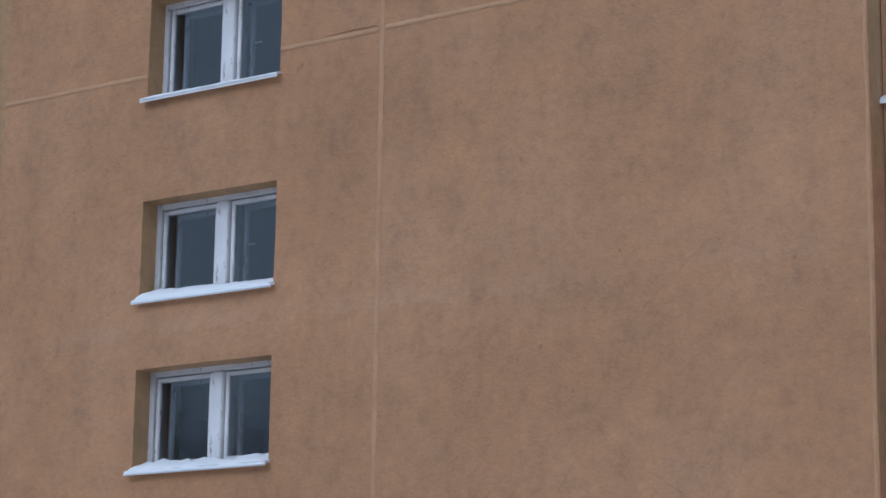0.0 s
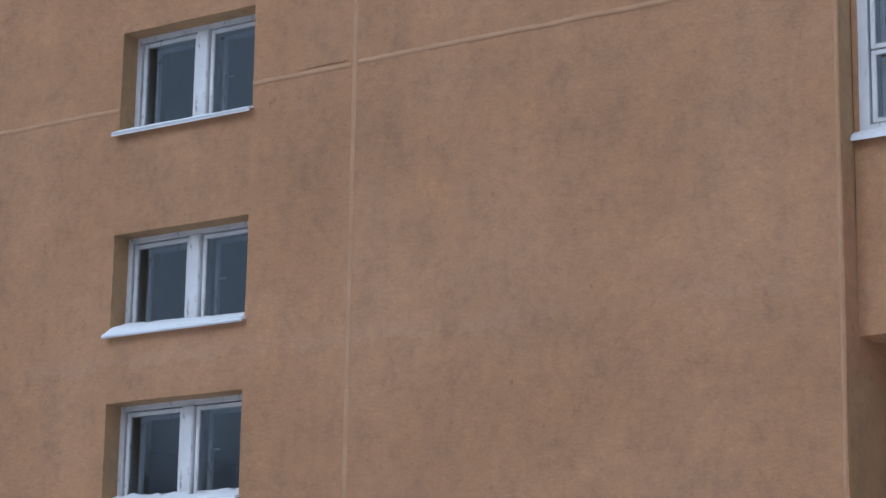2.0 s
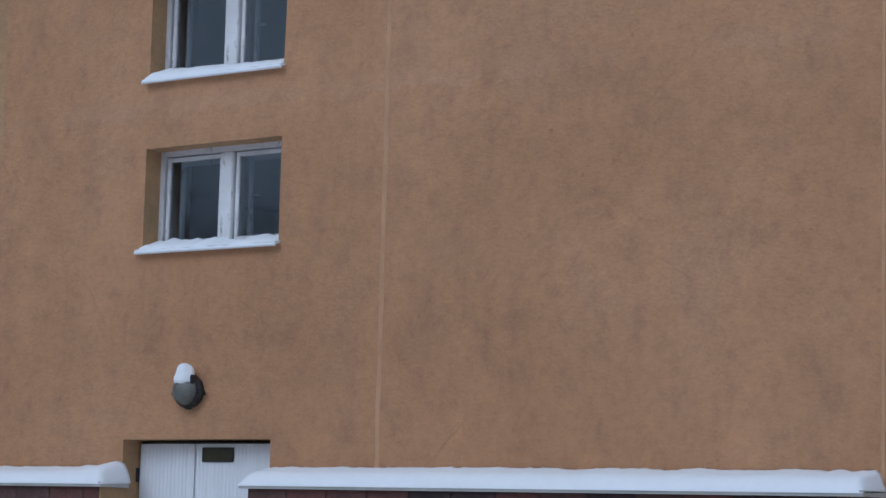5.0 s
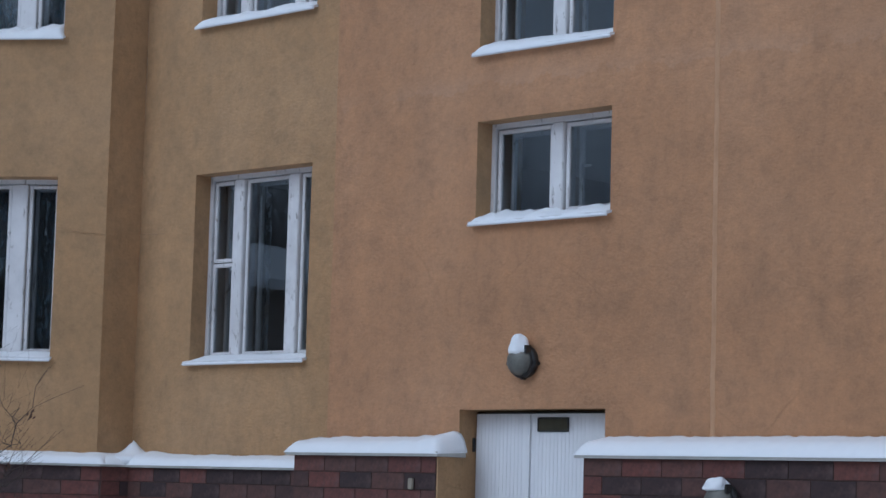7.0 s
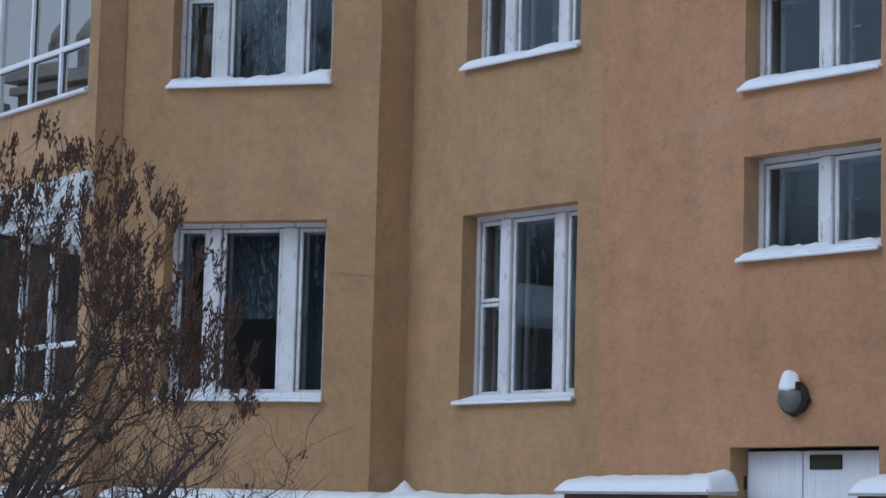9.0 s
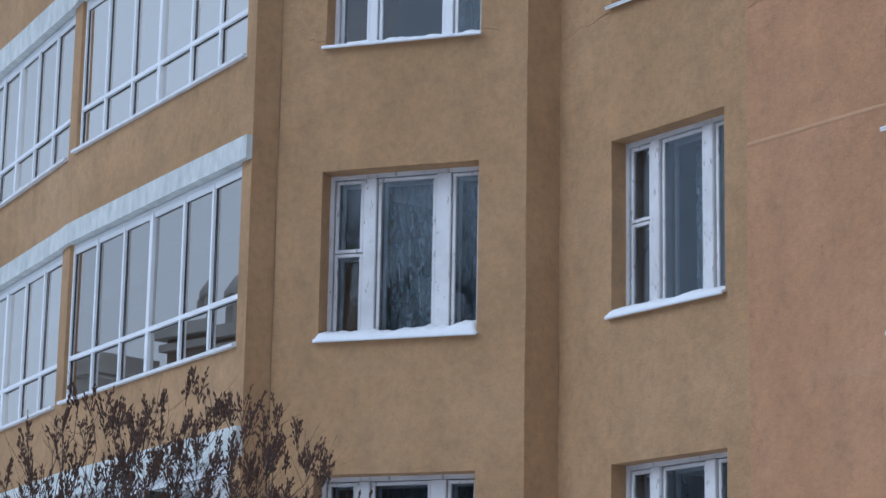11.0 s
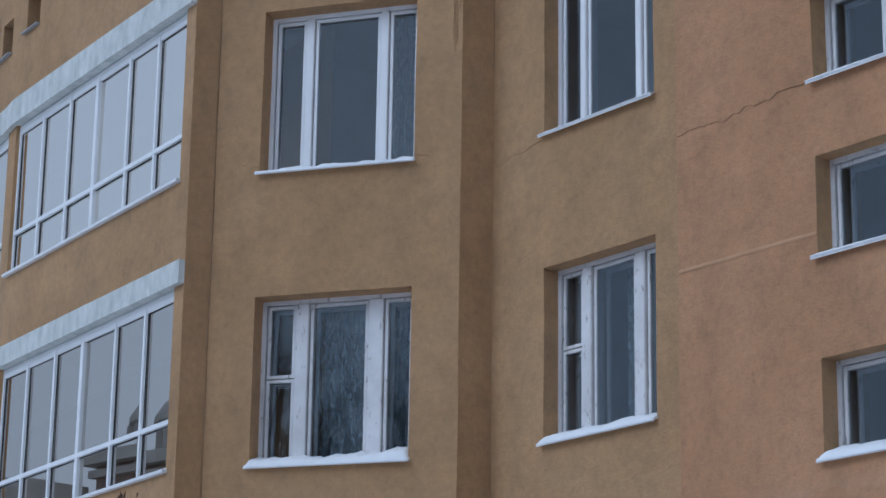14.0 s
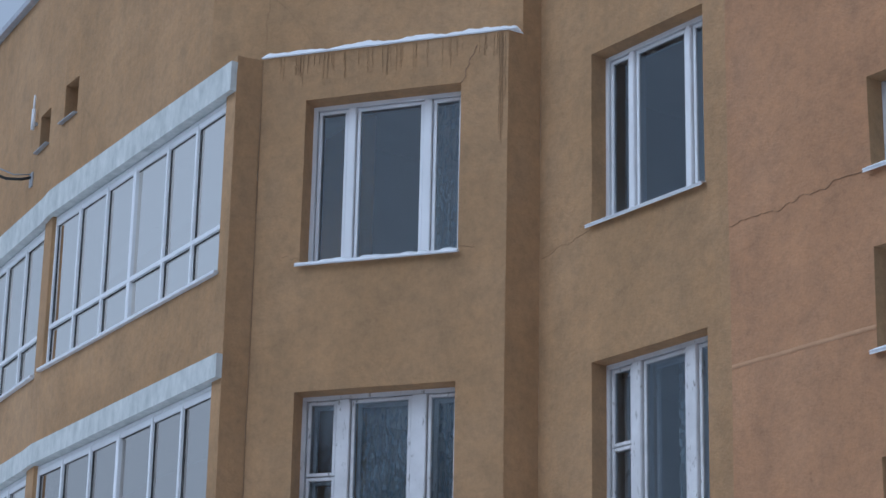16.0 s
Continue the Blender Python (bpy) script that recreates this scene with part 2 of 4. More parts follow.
def panel_mesh(length, z0, z1, thick, holes, wobble=0.0):
    """A wall slab along +x with its outer face at y = 0, pierced by holes (x0, x1, z0, z1)."""
    bm = bmesh.new()
    xs = sorted({0.0, length, *(c for h in holes for c in h[:2])})
    zs = sorted({z0, z1, *(c for h in holes for c in h[2:])})
    xs = [c for a, b in zip(xs, xs[1:]) for c in np.linspace(a, b, max(1, round((b - a) / 0.35)), endpoint=False)] + [xs[-1]]
    zs = [c for a, b in zip(zs, zs[1:]) for c in np.linspace(a, b, max(1, round((b - a) / 0.35)), endpoint=False)] + [zs[-1]]

    def solid(i, k):
        if not (0 <= i < len(xs) - 1 and 0 <= k < len(zs) - 1):
            return False
        x, z = (xs[i] + xs[i + 1]) / 2, (zs[k] + zs[k + 1]) / 2
        return not any(h[0] < x < h[1] and h[2] < z < h[3] for h in holes)

    made = {}

    def vert(i, j, k):
        if (i, j, k) not in made:
            dx = dy = dz = 0.0
            if wobble:
                at = Vector((xs[i] * 1.7 + length, 3.1 * length, zs[k] * 1.7))
                dx, dy, dz = (wobble * noise.noise(at + Vector((s, 0, 0))) for s in (0, 17, 31))
            made[i, j, k] = bm.verts.new((xs[i] + dx, j * thick + dy, zs[k] + dz))
        return made[i, j, k]

    for i in range(len(xs) - 1):
        for k in range(len(zs) - 1):
            if not solid(i, k):
                continue
            bm.faces.new([vert(i, 0, k), vert(i + 1, 0, k), vert(i + 1, 0, k + 1), vert(i, 0, k + 1)])
            bm.faces.new([vert(i, 1, k + 1), vert(i + 1, 1, k + 1), vert(i + 1, 1, k), vert(i, 1, k)])
            for di, dk, quad in ((-1, 0, ((i, 0, k), (i, 0, k + 1), (i, 1, k + 1), (i, 1, k))), (1, 0, ((i + 1, 0, k), (i + 1, 1, k), (i + 1, 1, k + 1), (i + 1, 0, k + 1))),
                                 (0, -1, ((i, 0, k), (i, 1, k), (i + 1, 1, k), (i + 1, 0, k))), (0, 1, ((i, 0, k + 1), (i + 1, 0, k + 1), (i + 1, 1, k + 1), (i, 1, k + 1)))):
                if not solid(i + di, k + dk):
                    bm.faces.new([vert(*c) for c in quad])
    return bm


def wall(name, at, turn, length, z0, z1, thick, holes, material, label, wobble=0.006, reveal=None):
    ob = part(name, panel_mesh(length, z0, z1, thick, holes, wobble), material, label=label)
    if reveal:
        # the sides of the openings are painted another colour
        ob.data.materials.append(reveal)
        for face in ob.data.polygons:
            face.material_index = 1 if abs(face.normal.y) < 0.5 and 0.05 < face.center.x < length - 0.05 else 0
    ob.matrix_world = pose(at[0], at[1], 0, 0, 0, turn)
    return tagged(ob, category="wall", kind="structure")


# ---- the plan: walls, storey heights and openings ----
ROOF = 15.0
ORANGE_Y, ORANGE_L, ORANGE_R = 12.352, -12.89, -5.62
OCHRE_Y, OCHRE_L = 12.69, -15.635
BAY_L, BAY_R, BAY_TURN, BAY_TOP = (-17.665, 10.993), (-15.66, 12.333), 33.7, 10.24
PIER = (-17.70, 10.74)
STAIR = [(3.574, 4.306), (4.818, 5.555), (6.34, 7.106), (7.715, 8.431)]
STAIR_X = (-11.405, -10.144)
OCHRE_WIN = [(2.65, 4.214), (5.495, 7.034), (8.27, 9.853)]
OCHRE_X = (-14.929, -13.51)
BAY_WIN = [(2.67 + (2.78 - 0.01 * k) * k, 4.2136 + 2.78 * k) for k in range(3)]
BAY_U = (0.455, 1.965)
BAY_LEN = math.hypot(BAY_R[0] - BAY_L[0], BAY_R[1] - BAY_L[1])
DOOR_X, DOOR_Z = (-11.51, -10.152), (0.3, 2.212)

wall("wall_stairwell", (ORANGE_L, ORANGE_Y), 0, ORANGE_R - ORANGE_L, 0, ROOF, 0.5,
     [(STAIR_X[0] - ORANGE_L, STAIR_X[1] - ORANGE_L, a, b) for a, b in STAIR] + [(DOOR_X[0] - ORANGE_L, DOOR_X[1] - ORANGE_L, *DOOR_Z)],
     ORANGE, "orange rough plaster wall with faded stains", reveal=OCHRE)
wall("wall_ochre", (OCHRE_L, OCHRE_Y), 0, ORANGE_L - OCHRE_L + 0.3, 0, ROOF, 0.4,
     [(OCHRE_X[0] - OCHRE_L, OCHRE_X[1] - OCHRE_L, a, b) for a, b in OCHRE_WIN], OCHRE, "ochre plaster wall set back from the stairwell")
wall("wall_bay", BAY_L, BAY_TURN, BAY_LEN, 0, BAY_TOP, 0.35, [(*BAY_U, a, b) for a, b in BAY_WIN], OCHRE, "ochre plaster front of the slanted bay")


def toward(a, b):
    """Length and turn in degrees of the line from a to b."""
    return math.hypot(b[0] - a[0], b[1] - a[1]), math.degrees(math.atan2(b[1] - a[1], b[0] - a[0]))


def prism(points, z0, z1):
    """An upright prism over a plan polygon (counter-clockwise)."""
    bm = bmesh.new()
    low, high = [bm.verts.new((x, y, z0)) for x, y in points], [bm.verts.new((x, y, z1)) for x, y in points]
    bm.faces.new(low[::-1])
    bm.faces.new(high)
    for i in range(len(points)):
        k = (i + 1) % len(points)
        bm.faces.new([low[i], low[k], high[k], high[i]])
    return bm


def offset(points, d):
    """The plan line points (given from left to right) moved d metres inward, away from the street."""
    out = []
    for i, p in enumerate(points):
        a, b = points[max(i - 1, 0)], points[min(i + 1, len(points) - 1)]
        n, _ = toward(a, b)
        out.append((p[0] - d * (b[1] - a[1]) / n, p[1] + d * (b[0] - a[0]) / n))
    return out


def ribbon(points, d0, d1, z0, z1):
    """A wall strip that follows a plan line, between the offsets d0 and d1."""
    return prism(offset(points, d0) + offset(points, d1)[::-1], z0, z1)


def setting(name, bm, material, label, category, smooth=False):
    return tagged(part(name, bm, material, None, label, smooth), category=category, kind="structure")


# Returns and the walls above the bay
L, T = toward(BAY_R, (OCHRE_L, OCHRE_Y))
wall("wall_bay_return", (BAY_R[0], BAY_R[1]), T, L, 0, BAY_TOP, 0.3, [], OCHRE, "narrow ochre plaster side of the bay", 0.003)
L, T = toward(PIER, BAY_L)
wall("wall_pier_return", PIER, T, L, 0, BAY_TOP - 0.02, 0.2, [], OCHRE, "narrow ochre plaster side of the balcony pier", 0.003)
UP_L, UP_R = (-18.5, 10.925), (-15.648, 12.49)
L, T = toward(UP_L, UP_R)
wall("wall_above_bay", UP_L, T, L, BAY_TOP - 0.3, ROOF, 0.3, [], OCHRE, "ochre plaster wall above the bay roof", 0.004)
L, T = toward(UP_R, (OCHRE_L, OCHRE_Y + 0.02))
wall("wall_above_bay_return", UP_R, T, L, BAY_TOP - 0.3, ROOF, 0.2, [], OCHRE, "narrow ochre plaster return above the bay", 0.002)
bay_roof = offset([BAY_L, BAY_R], 0.06) + [(OCHRE_L - 0.03, OCHRE_Y + 0.05), (-15.9, 12.9), (-18.4, 11.35), (-18.3, 10.99), (-17.78, 10.9)]
setting("bay_roof", prism(bay_roof, BAY_TOP - 0.12, BAY_TOP - 0.015), ROOFING, "flat grey roof of the bay", "roof")

# Stacked balconies: parapets, pale bands, posts and glazing on a gently curved line (left to right)
CURVE = [(-30.0, 12.55), (-27.8, 12.13), (-25.62, 11.756), (-24.257, 11.539), (-22.339, 11.217), (-22.03, 11.145), (-19.741, 10.925), (-17.892, 10.758), PIER]
GLAZE_LOW, GLAZE_TOP, STOREY = 5.42, 7.06, 2.743
BAND_TOP = (0.33, 0.28, 0.35)
for k in range(3):
    low, top = GLAZE_LOW + STOREY * (k - 1), GLAZE_TOP + STOREY * (k - 1)
    under = 0.0 if k == 0 else top - STOREY + BAND_TOP[k - 1]
    setting("parapet_%d" % (k + 1), ribbon(CURVE, 0.0, 0.16, under, low - 0.015), OCHRE, "ochre plaster balcony parapet", "parapet")
    setting("band_%d" % (k + 1), ribbon(CURVE, -0.06, 1.3, top + 0.06, top + BAND_TOP[k]), BAND, "whitewashed concrete edge of a balcony slab", "slab")
    for a, b in ((PIER, CURVE[7]), (CURVE[5], CURVE[4]), ((-26.6, 11.92), (-26.9, 11.975))):
        pts = sorted((a, b))
        setting("post_%d" % (k + 1), ribbon(pts, 0.0, 0.16, low - 0.015, top + 0.06), OCHRE, "ochre plaster post between balconies", "post")
setting("wall_balcony_back", ribbon(CURVE, 1.3, 1.5, 0, BAY_TOP), OCHRE, "ochre plaster wall behind the balconies", "wall")
# the wall over the top balcony, in two facets, with two vent openings
BACK = offset(CURVE, 0.1)
A, B, C = BACK[1], BACK[4], (-18.5, BACK[7][1] + 0.07)
L2, T2 = toward(B, C)
wall("wall_over_balconies", B, T2, L2, GLAZE_TOP + STOREY + 0.3, 13.05, 0.4, [(0.04, 0.42, 11.06, 11.5)], OCHRE, "ochre plaster wall above the balconies", 0.004)
L1, T1 = toward(A, B)
wall("wall_over_balconies_far", A, T1, L1, GLAZE_TOP + STOREY + 0.3, 13.05, 0.4, [(L1 - 0.8, L1 - 0.44, 10.98, 11.42)], OCHRE, "ochre plaster wall above the far balconies", 0.004)

# ground, interior floors, rear walls and roof
setting("ground", prism([(-400, -400), (400, -400), (400, 400), (-400, 400)], -0.5, 0.0), SNOW, "snow-covered ground", "ground")
inside = [(-5.7, 12.9), (-5.7, 18), (-30, 18), (-30, 14.3), (-18.6, 12.4), (-17.5, 11.6), (-15.9, 12.75), (-15.6, 13.1), (-13.0, 13.1), (-12.8, 12.9)]
for k in range(6):
    setting("floor_%d" % (k + 1), prism(inside, 1.55 + 2.8 * k, 1.75 + 2.8 * k) if k < 5 else prism(inside, 12.8, 13.0), ROOM, "plain dark interior floor slab", "floor")
for k, (a, b) in enumerate((((-30, 18), (-5.5, 18)), ((-30.1, 12.6), (-30, 18)), ((-5.7, 12.9), (-5.7, 18)), ((-12.9, 12.9), (-12.9, 18)), ((-15.75, 13.1), (-15.75, 18)), ((-18.3, 12.3), (-18.3, 18)), ((-30, 16), (-5.7, 16)))):
    L, T = toward(a, b)
    wall("wall_inner_%d" % (k + 1), a, T, L, 0, ROOF, 0.12, [], ROOM, "plain interior wall", 0)

# the recessed end beyond the stairwell, with a glazed box over it
wall("wall_end_return", (ORANGE_R, ORANGE_Y + 0.03), 90, 1.67, 0, ROOF, 0.3, [], OCHRE, "ochre plaster return at the end of the stairwell wall", 0.002)
wall("wall_end_recess", (ORANGE_R, ORANGE_Y + 1.5), 0, 6.0, 0, ROOF, 0.3, [], OCHRE, "shaded ochre plaster wall in the recess", 0.004)
BOX_Y, BOX_LOW, BOX_SILL = 12.53, 4.27, 5.495
wall("wall_glazed_box", (ORANGE_R + 0.004, BOX_Y), 0, 4.0, BOX_LOW, ROOF, 1.3, [(0.03, 3.4, BOX_SILL, 7.1)], ORANGE, "orange plaster front of the projecting glazed box", 0.006)

# ---- windows ----
WINDOW_COUNT = [0]


def ring(x0, x1, z0, z1, y0, y1, w, bevel=0.004):
    bm = bmesh.new()
    box(bm, x0, x0 + w, y0, y1, z0, z1, bevel)
    box(bm, x1 - w, x1, y0, y1, z0, z1, bevel)
    box(bm, x0 + w, x1 - w, y0, y1, z0, z0 + w, bevel)
    box(bm, x0 + w, x1 - w, y0, y1, z1 - w, z1, bevel)
    return bm


PANE_RNG = random.Random(2)


def pane_mesh(x0, x1, z0, z1, y):
    """A thin pane, hung a fraction of a degree out of true."""
    bm = boxed(x0, x1, y, y + 0.004, z0, z1)
    a, b = PANE_RNG.uniform(-0.004, 0.004), PANE_RNG.uniform(-0.004, 0.004)
    for v in bm.verts:
        v.co.y += a * (v.co.x - (x0 + x1) / 2) + b * (v.co.z - (z0 + z1) / 2)
    return bm


def glazed(name, size, glass, parent, label):
    """A pane whose street face reflects; its other faces only let light through."""
    p = part(name, pane_mesh(*size), glass, parent, label)
    p.data.materials.append(CLEAR)
    for face in p.data.polygons:
        face.material_index = 0 if face.normal.y < -0.5 else 1
    p.visible_shadow = False
    return p


def sash(win, x0, x1, z0, z1, y, w, material, glass, double):
    s = part("sash", ring(x0, x1, z0, z1, y, y + 0.05, w), material, win)
    glazed("pane", (x0 + w - 0.006, x1 - w + 0.006, z0 + w - 0.006, z1 - w + 0.006, y + 0.02), glass, s, "clear reflecting glass")
    if double:
        part("inner_sash", ring(x0 + 0.01, x1 - 0.01, z0 + 0.01, z1 - 0.01, y + 0.13, y + 0.17, w), material, s)
        glazed("inner_pane", (x0 + w, x1 - w, z0 + w, z1 - w, y + 0.155), INNER_GLASS, s, "second pane of clear glass")
    return s


def window(m, width, height, material, label, widths, split=(), set_back=0.16, bar=0.043, handle=None, split_at=0.53):
    """A casement window; widths: the sashes' widths with the mullions between them, from left to right."""
    WINDOW_COUNT[0] += 1
    win = thing("window_%d" % WINDOW_COUNT[0], m, label, "window", kind="structure")
    old = material is WOOD_WHITE
    part("window_frame", ring(-0.01, width + 0.01, -0.01, height + 0.01, set_back, set_back + 0.2, bar + 0.006), material, win)
    x = bar
    for i, w in enumerate(widths):
        if i % 2:
            part("mullion", boxed(x, x + w, set_back - 0.012, set_back + 0.14, bar, height - bar, bevel=0.006), material, win)
        else:
            x0, x1 = x + 0.009, x + w - 0.009
            if i // 2 in split:
                mid = split_at * height
                sash(win, x0, x1, bar + 0.005, mid - 0.005, set_back + 0.015, 0.031, material, GLASS, old)
                sash(win, x0, x1, mid + 0.005, height - bar - 0.005, set_back + 0.015, 0.031, material, GLASS, old)
            else:
                s = sash(win, x0, x1, bar + 0.005, height - bar - 0.005, set_back + 0.015, 0.031, material, GLASS, old)
                if handle == i // 2:
                    hb = box(bmesh.new(), x0 + 0.035, x0 + 0.05, set_back + 0.14, set_back + 0.155, 0.3, 0.4, 0.003)
                    box(hb, x0 + 0.035, x0 + 0.11, set_back + 0.155, set_back + 0.17, 0.38, 0.395, 0.003)
                    part("handle", hb, METAL, s, "small bright metal handle")
        x += w
    # sheet-metal sill that slopes out over the wall face
    bm = bmesh.new()
    prof = [(set_back, 0.035), (-0.05, -0.008), (-0.055, -0.042), (-0.048, -0.042), (-0.042, -0.014), (set_back, 0.022)]
    ends = [[bm.verts.new((x, y, z)) for y, z in prof] for x in (-0.028, width + 0.014)]
    bm.faces.new(ends[0])
    bm.faces.new(ends[1][::-1])
    for i in range(len(prof)):
        k = (i + 1) % len(prof)
        bm.faces.new([ends[0][k], ends[0][i], ends[1][i], ends[1][k]])
    part("window_sill", bm, SILL, win, "white sheet-metal sill", False)
    return win


def snow_strip(name, m, length, y_front, y_back, base_front, base_back, height, lump, seed, label, full=1.0, taper=0.5, tilt=0.0, mounds=()):
    """Settled snow: a soft, uneven mound along a ledge; full: the share of the length that it covers; tilt: how much deeper to the right."""
    bm = bmesh.new()
    nx, ny = max(14, int(length / 0.03)), 9
    if nx > 220:
        nx = 220
    rows = []
    for i in range(nx + 1):
        x = length * full * i / nx
        end = min(1.0, (x / 0.05) ** 0.5 if x > 0 else 0, ((length * full - x) / 0.05) ** 0.5 if x < length * full else 0)
        h = height * (1 + lump * noise.noise((x * 4.2, seed * 7.7, 0)) + 0.8 * lump * noise.noise((x * 13, seed * 3.1, 4)))
        h = h * (1 + tilt * (x / length - 0.5)) + sum(mh * math.exp(-abs((x - mx) / mw) ** 3) for mx, mw, mh in mounds)
        h = max(h, 0.006) * max(end, 0.08)
        row = []
        for j in range(ny + 1):
            f = j / ny
            y = y_front + (y_back - y_front) * f
            y -= 0.012 * math.sin(math.pi * min(1, 2 * f)) * (1 - f) + 0.006 * noise.noise((x * 9, f * 3, seed))
            b = base_front + (base_back - base_front) * f
            shape = min(1.0, (f / 0.28)) ** 0.45 * (1 + taper * (f - 0.3))
            row.append(bm.verts.new((x, y, b + h * shape + (0.004 * noise.noise((x * 25, f * 5, seed)) if j else 0))))
        rows.append(row)
    for a, b in zip(rows, rows[1:]):
        for j in range(ny):
            bm.faces.new([a[j], b[j], b[j + 1], a[j + 1]])
    # a flat underside closes the mound
    low = [[bm.verts.new((r[j].co.x, r[j].co.y, (base_front if j == 0 else base_back) - 0.002)) for j in (0, ny)] for r in rows]
    for i in range(nx):
        bm.faces.new([low[i][0], low[i][1], low[i + 1][1], low[i + 1][0]])
        bm.faces.new([rows[i][0], low[i][0], low[i + 1][0], rows[i + 1][0]])
        bm.faces.new([rows[i][ny], rows[i + 1][ny], low[i + 1][1], low[i][1]])
    for i in (0, nx):
        loop = [*rows[i], low[i][1], low[i][0]]
        bm.faces.new(loop if i == 0 else loop[::-1])
    bmesh.ops.recalc_face_normals(bm, faces=bm.faces)
    ob = part(name, bm, SNOW, None, label, True)
    ob.matrix_world = m
    return tagged(ob, category="snow", kind="stuff")


def sill_snow(m, width, height, lump, seed, label, full=1.0, set_back=0.16, tilt=-0.5):
    return snow_strip("sill_snow", m, width + 0.04, -0.064, set_back - 0.005, -0.032 if height > 0.015 else -0.02, 0.034, height, lump, seed, label, full, 0.3, tilt)


def curtain(m, x0, x1, z0, z1, y, material, label, seed):
    bm = bmesh.new()
    n = max(6, int((x1 - x0) / 0.018))
    cols = []
    for i in range(n + 1):
        x = x0 + (x1 - x0) * i / n
        wave = 0.022 * math.sin(x * 62 + seed) + 0.02 * noise.noise((x * 9, seed, 0))
        cols.append([bm.verts.new((x, y + wave * (0.4 + 0.6 * k / 4), z1 + (z0 - z1) * k / 4)) for k in range(5)])
    for a, b in zip(cols, cols[1:]):
        for k in range(4):
            bm.faces.new([a[k], a[k + 1], b[k + 1], b[k]])
    ob = part("curtain", bm, material, None, label, True)
    ob.matrix_world = m
    return tagged(ob, category="curtain", group="curtains behind windows")


# stairwell windows: two equal sashes
W = STAIR_X[1] - STAIR_X[0]
for k, (a, b) in enumerate(STAIR):
    m = pose(STAIR_X[0], ORANGE_Y, a)
    window(m, W, b - a, WOOD_WHITE, "small white two-sash stairwell window with a snowy sill", (0.548, 0.105, 0.522), handle=1)
    h, lump, text = ((0.029, 0.9, "lumpy snow along a window sill"), (0.045, 0.2, "smooth snow along a window sill"), (0.014, 0.3, "thin snow on a window sill"), (0.014, 0.3, "thin snow on a window sill"))[k]
    sill_snow(m @ Matrix.Translation((-0.027, 0, 0)), W, h, lump, k + 1, text)

W = OCHRE_X[1] - OCHRE_X[0]
for k, (a, b) in enumerate(OCHRE_WIN):
    m = pose(OCHRE_X[0], OCHRE_Y, a)
    old = k < 2
    window(m, W, b - a, WOOD_WHITE if old else PVC, "worn white wooden window with a split side sash" if old else "newer white plastic window with three sashes",
           (0.282, 0.12, 0.55, 0.12, 0.261) if old else (0.277, 0.06, 0.66, 0.06, 0.277), (0,) if old else (), set_back=0.165)
    h, lump = ((0.016, 0.25), (0.05, 0.35), (0.008, 0.4))[k]
    sill_snow(m @ Matrix.Translation((-0.027, 0, 0)), W, h, lump, 11 + k, ("even snow on a window sill", "deep snow on a window sill", "a trace of snow on a window sill")[k], set_back=0.165)

W = BAY_U[1] - BAY_U[0]
for k, (a, b) in enumerate(BAY_WIN):
    m = pose(*BAY_L, a, 0, 0, BAY_TURN) @ Matrix.Translation((BAY_U[0], 0, 0))
    window(m, W, b - a, WOOD_WHITE if k < 2 else PVC, ("white wooden bay window with broad mullions", "worn white wooden bay window with a split side sash", "newer white plastic bay window with three sashes")[k],
           (0.292, 0.125, 0.58, 0.14, 0.287) if k < 2 else (0.307, 0.075, 0.67, 0.075, 0.297), (0,) if k == 1 else (), set_back=0.2)
    h, lump = ((0.016, 0.3), (0.062, 0.55), (0.03, 0.9))[k]
    sill_snow(m @ Matrix.Translation((-0.027, 0, 0)), W, h, lump * 1.25, 21 + k, ("even snow on a bay window sill", "deep snow on a bay window sill", "patchy snow on a bay window sill")[k], set_back=0.2, tilt=0.3)

# unseen wall, added to keep sky light out of the recess
wall("wall_end_blocker", (ORANGE_R + 4.0, ORANGE_Y + 1.5), -90, 1.3, 0, ROOF, 0.2, [], OCHRE, "unseen ochre wall added to darken the recess", 0.002)
m = pose(ORANGE_R + 0.034, BOX_Y, BOX_SILL)
window(m, 3.37, 1.6, WOOD_WHITE, "old white wooden window of the glazed box", (0.55, 0.1, 0.9, 0.1, 0.9, 0.1, 0.55), (0, 1, 2, 3), set_back=0.02, bar=0.07, split_at=0.335)


CUTS_A, CUTS_B = (0.162, 0.332, 0.495, 0.68, 0.837), (0.19, 0.343, 0.502, 0.667, 0.829)


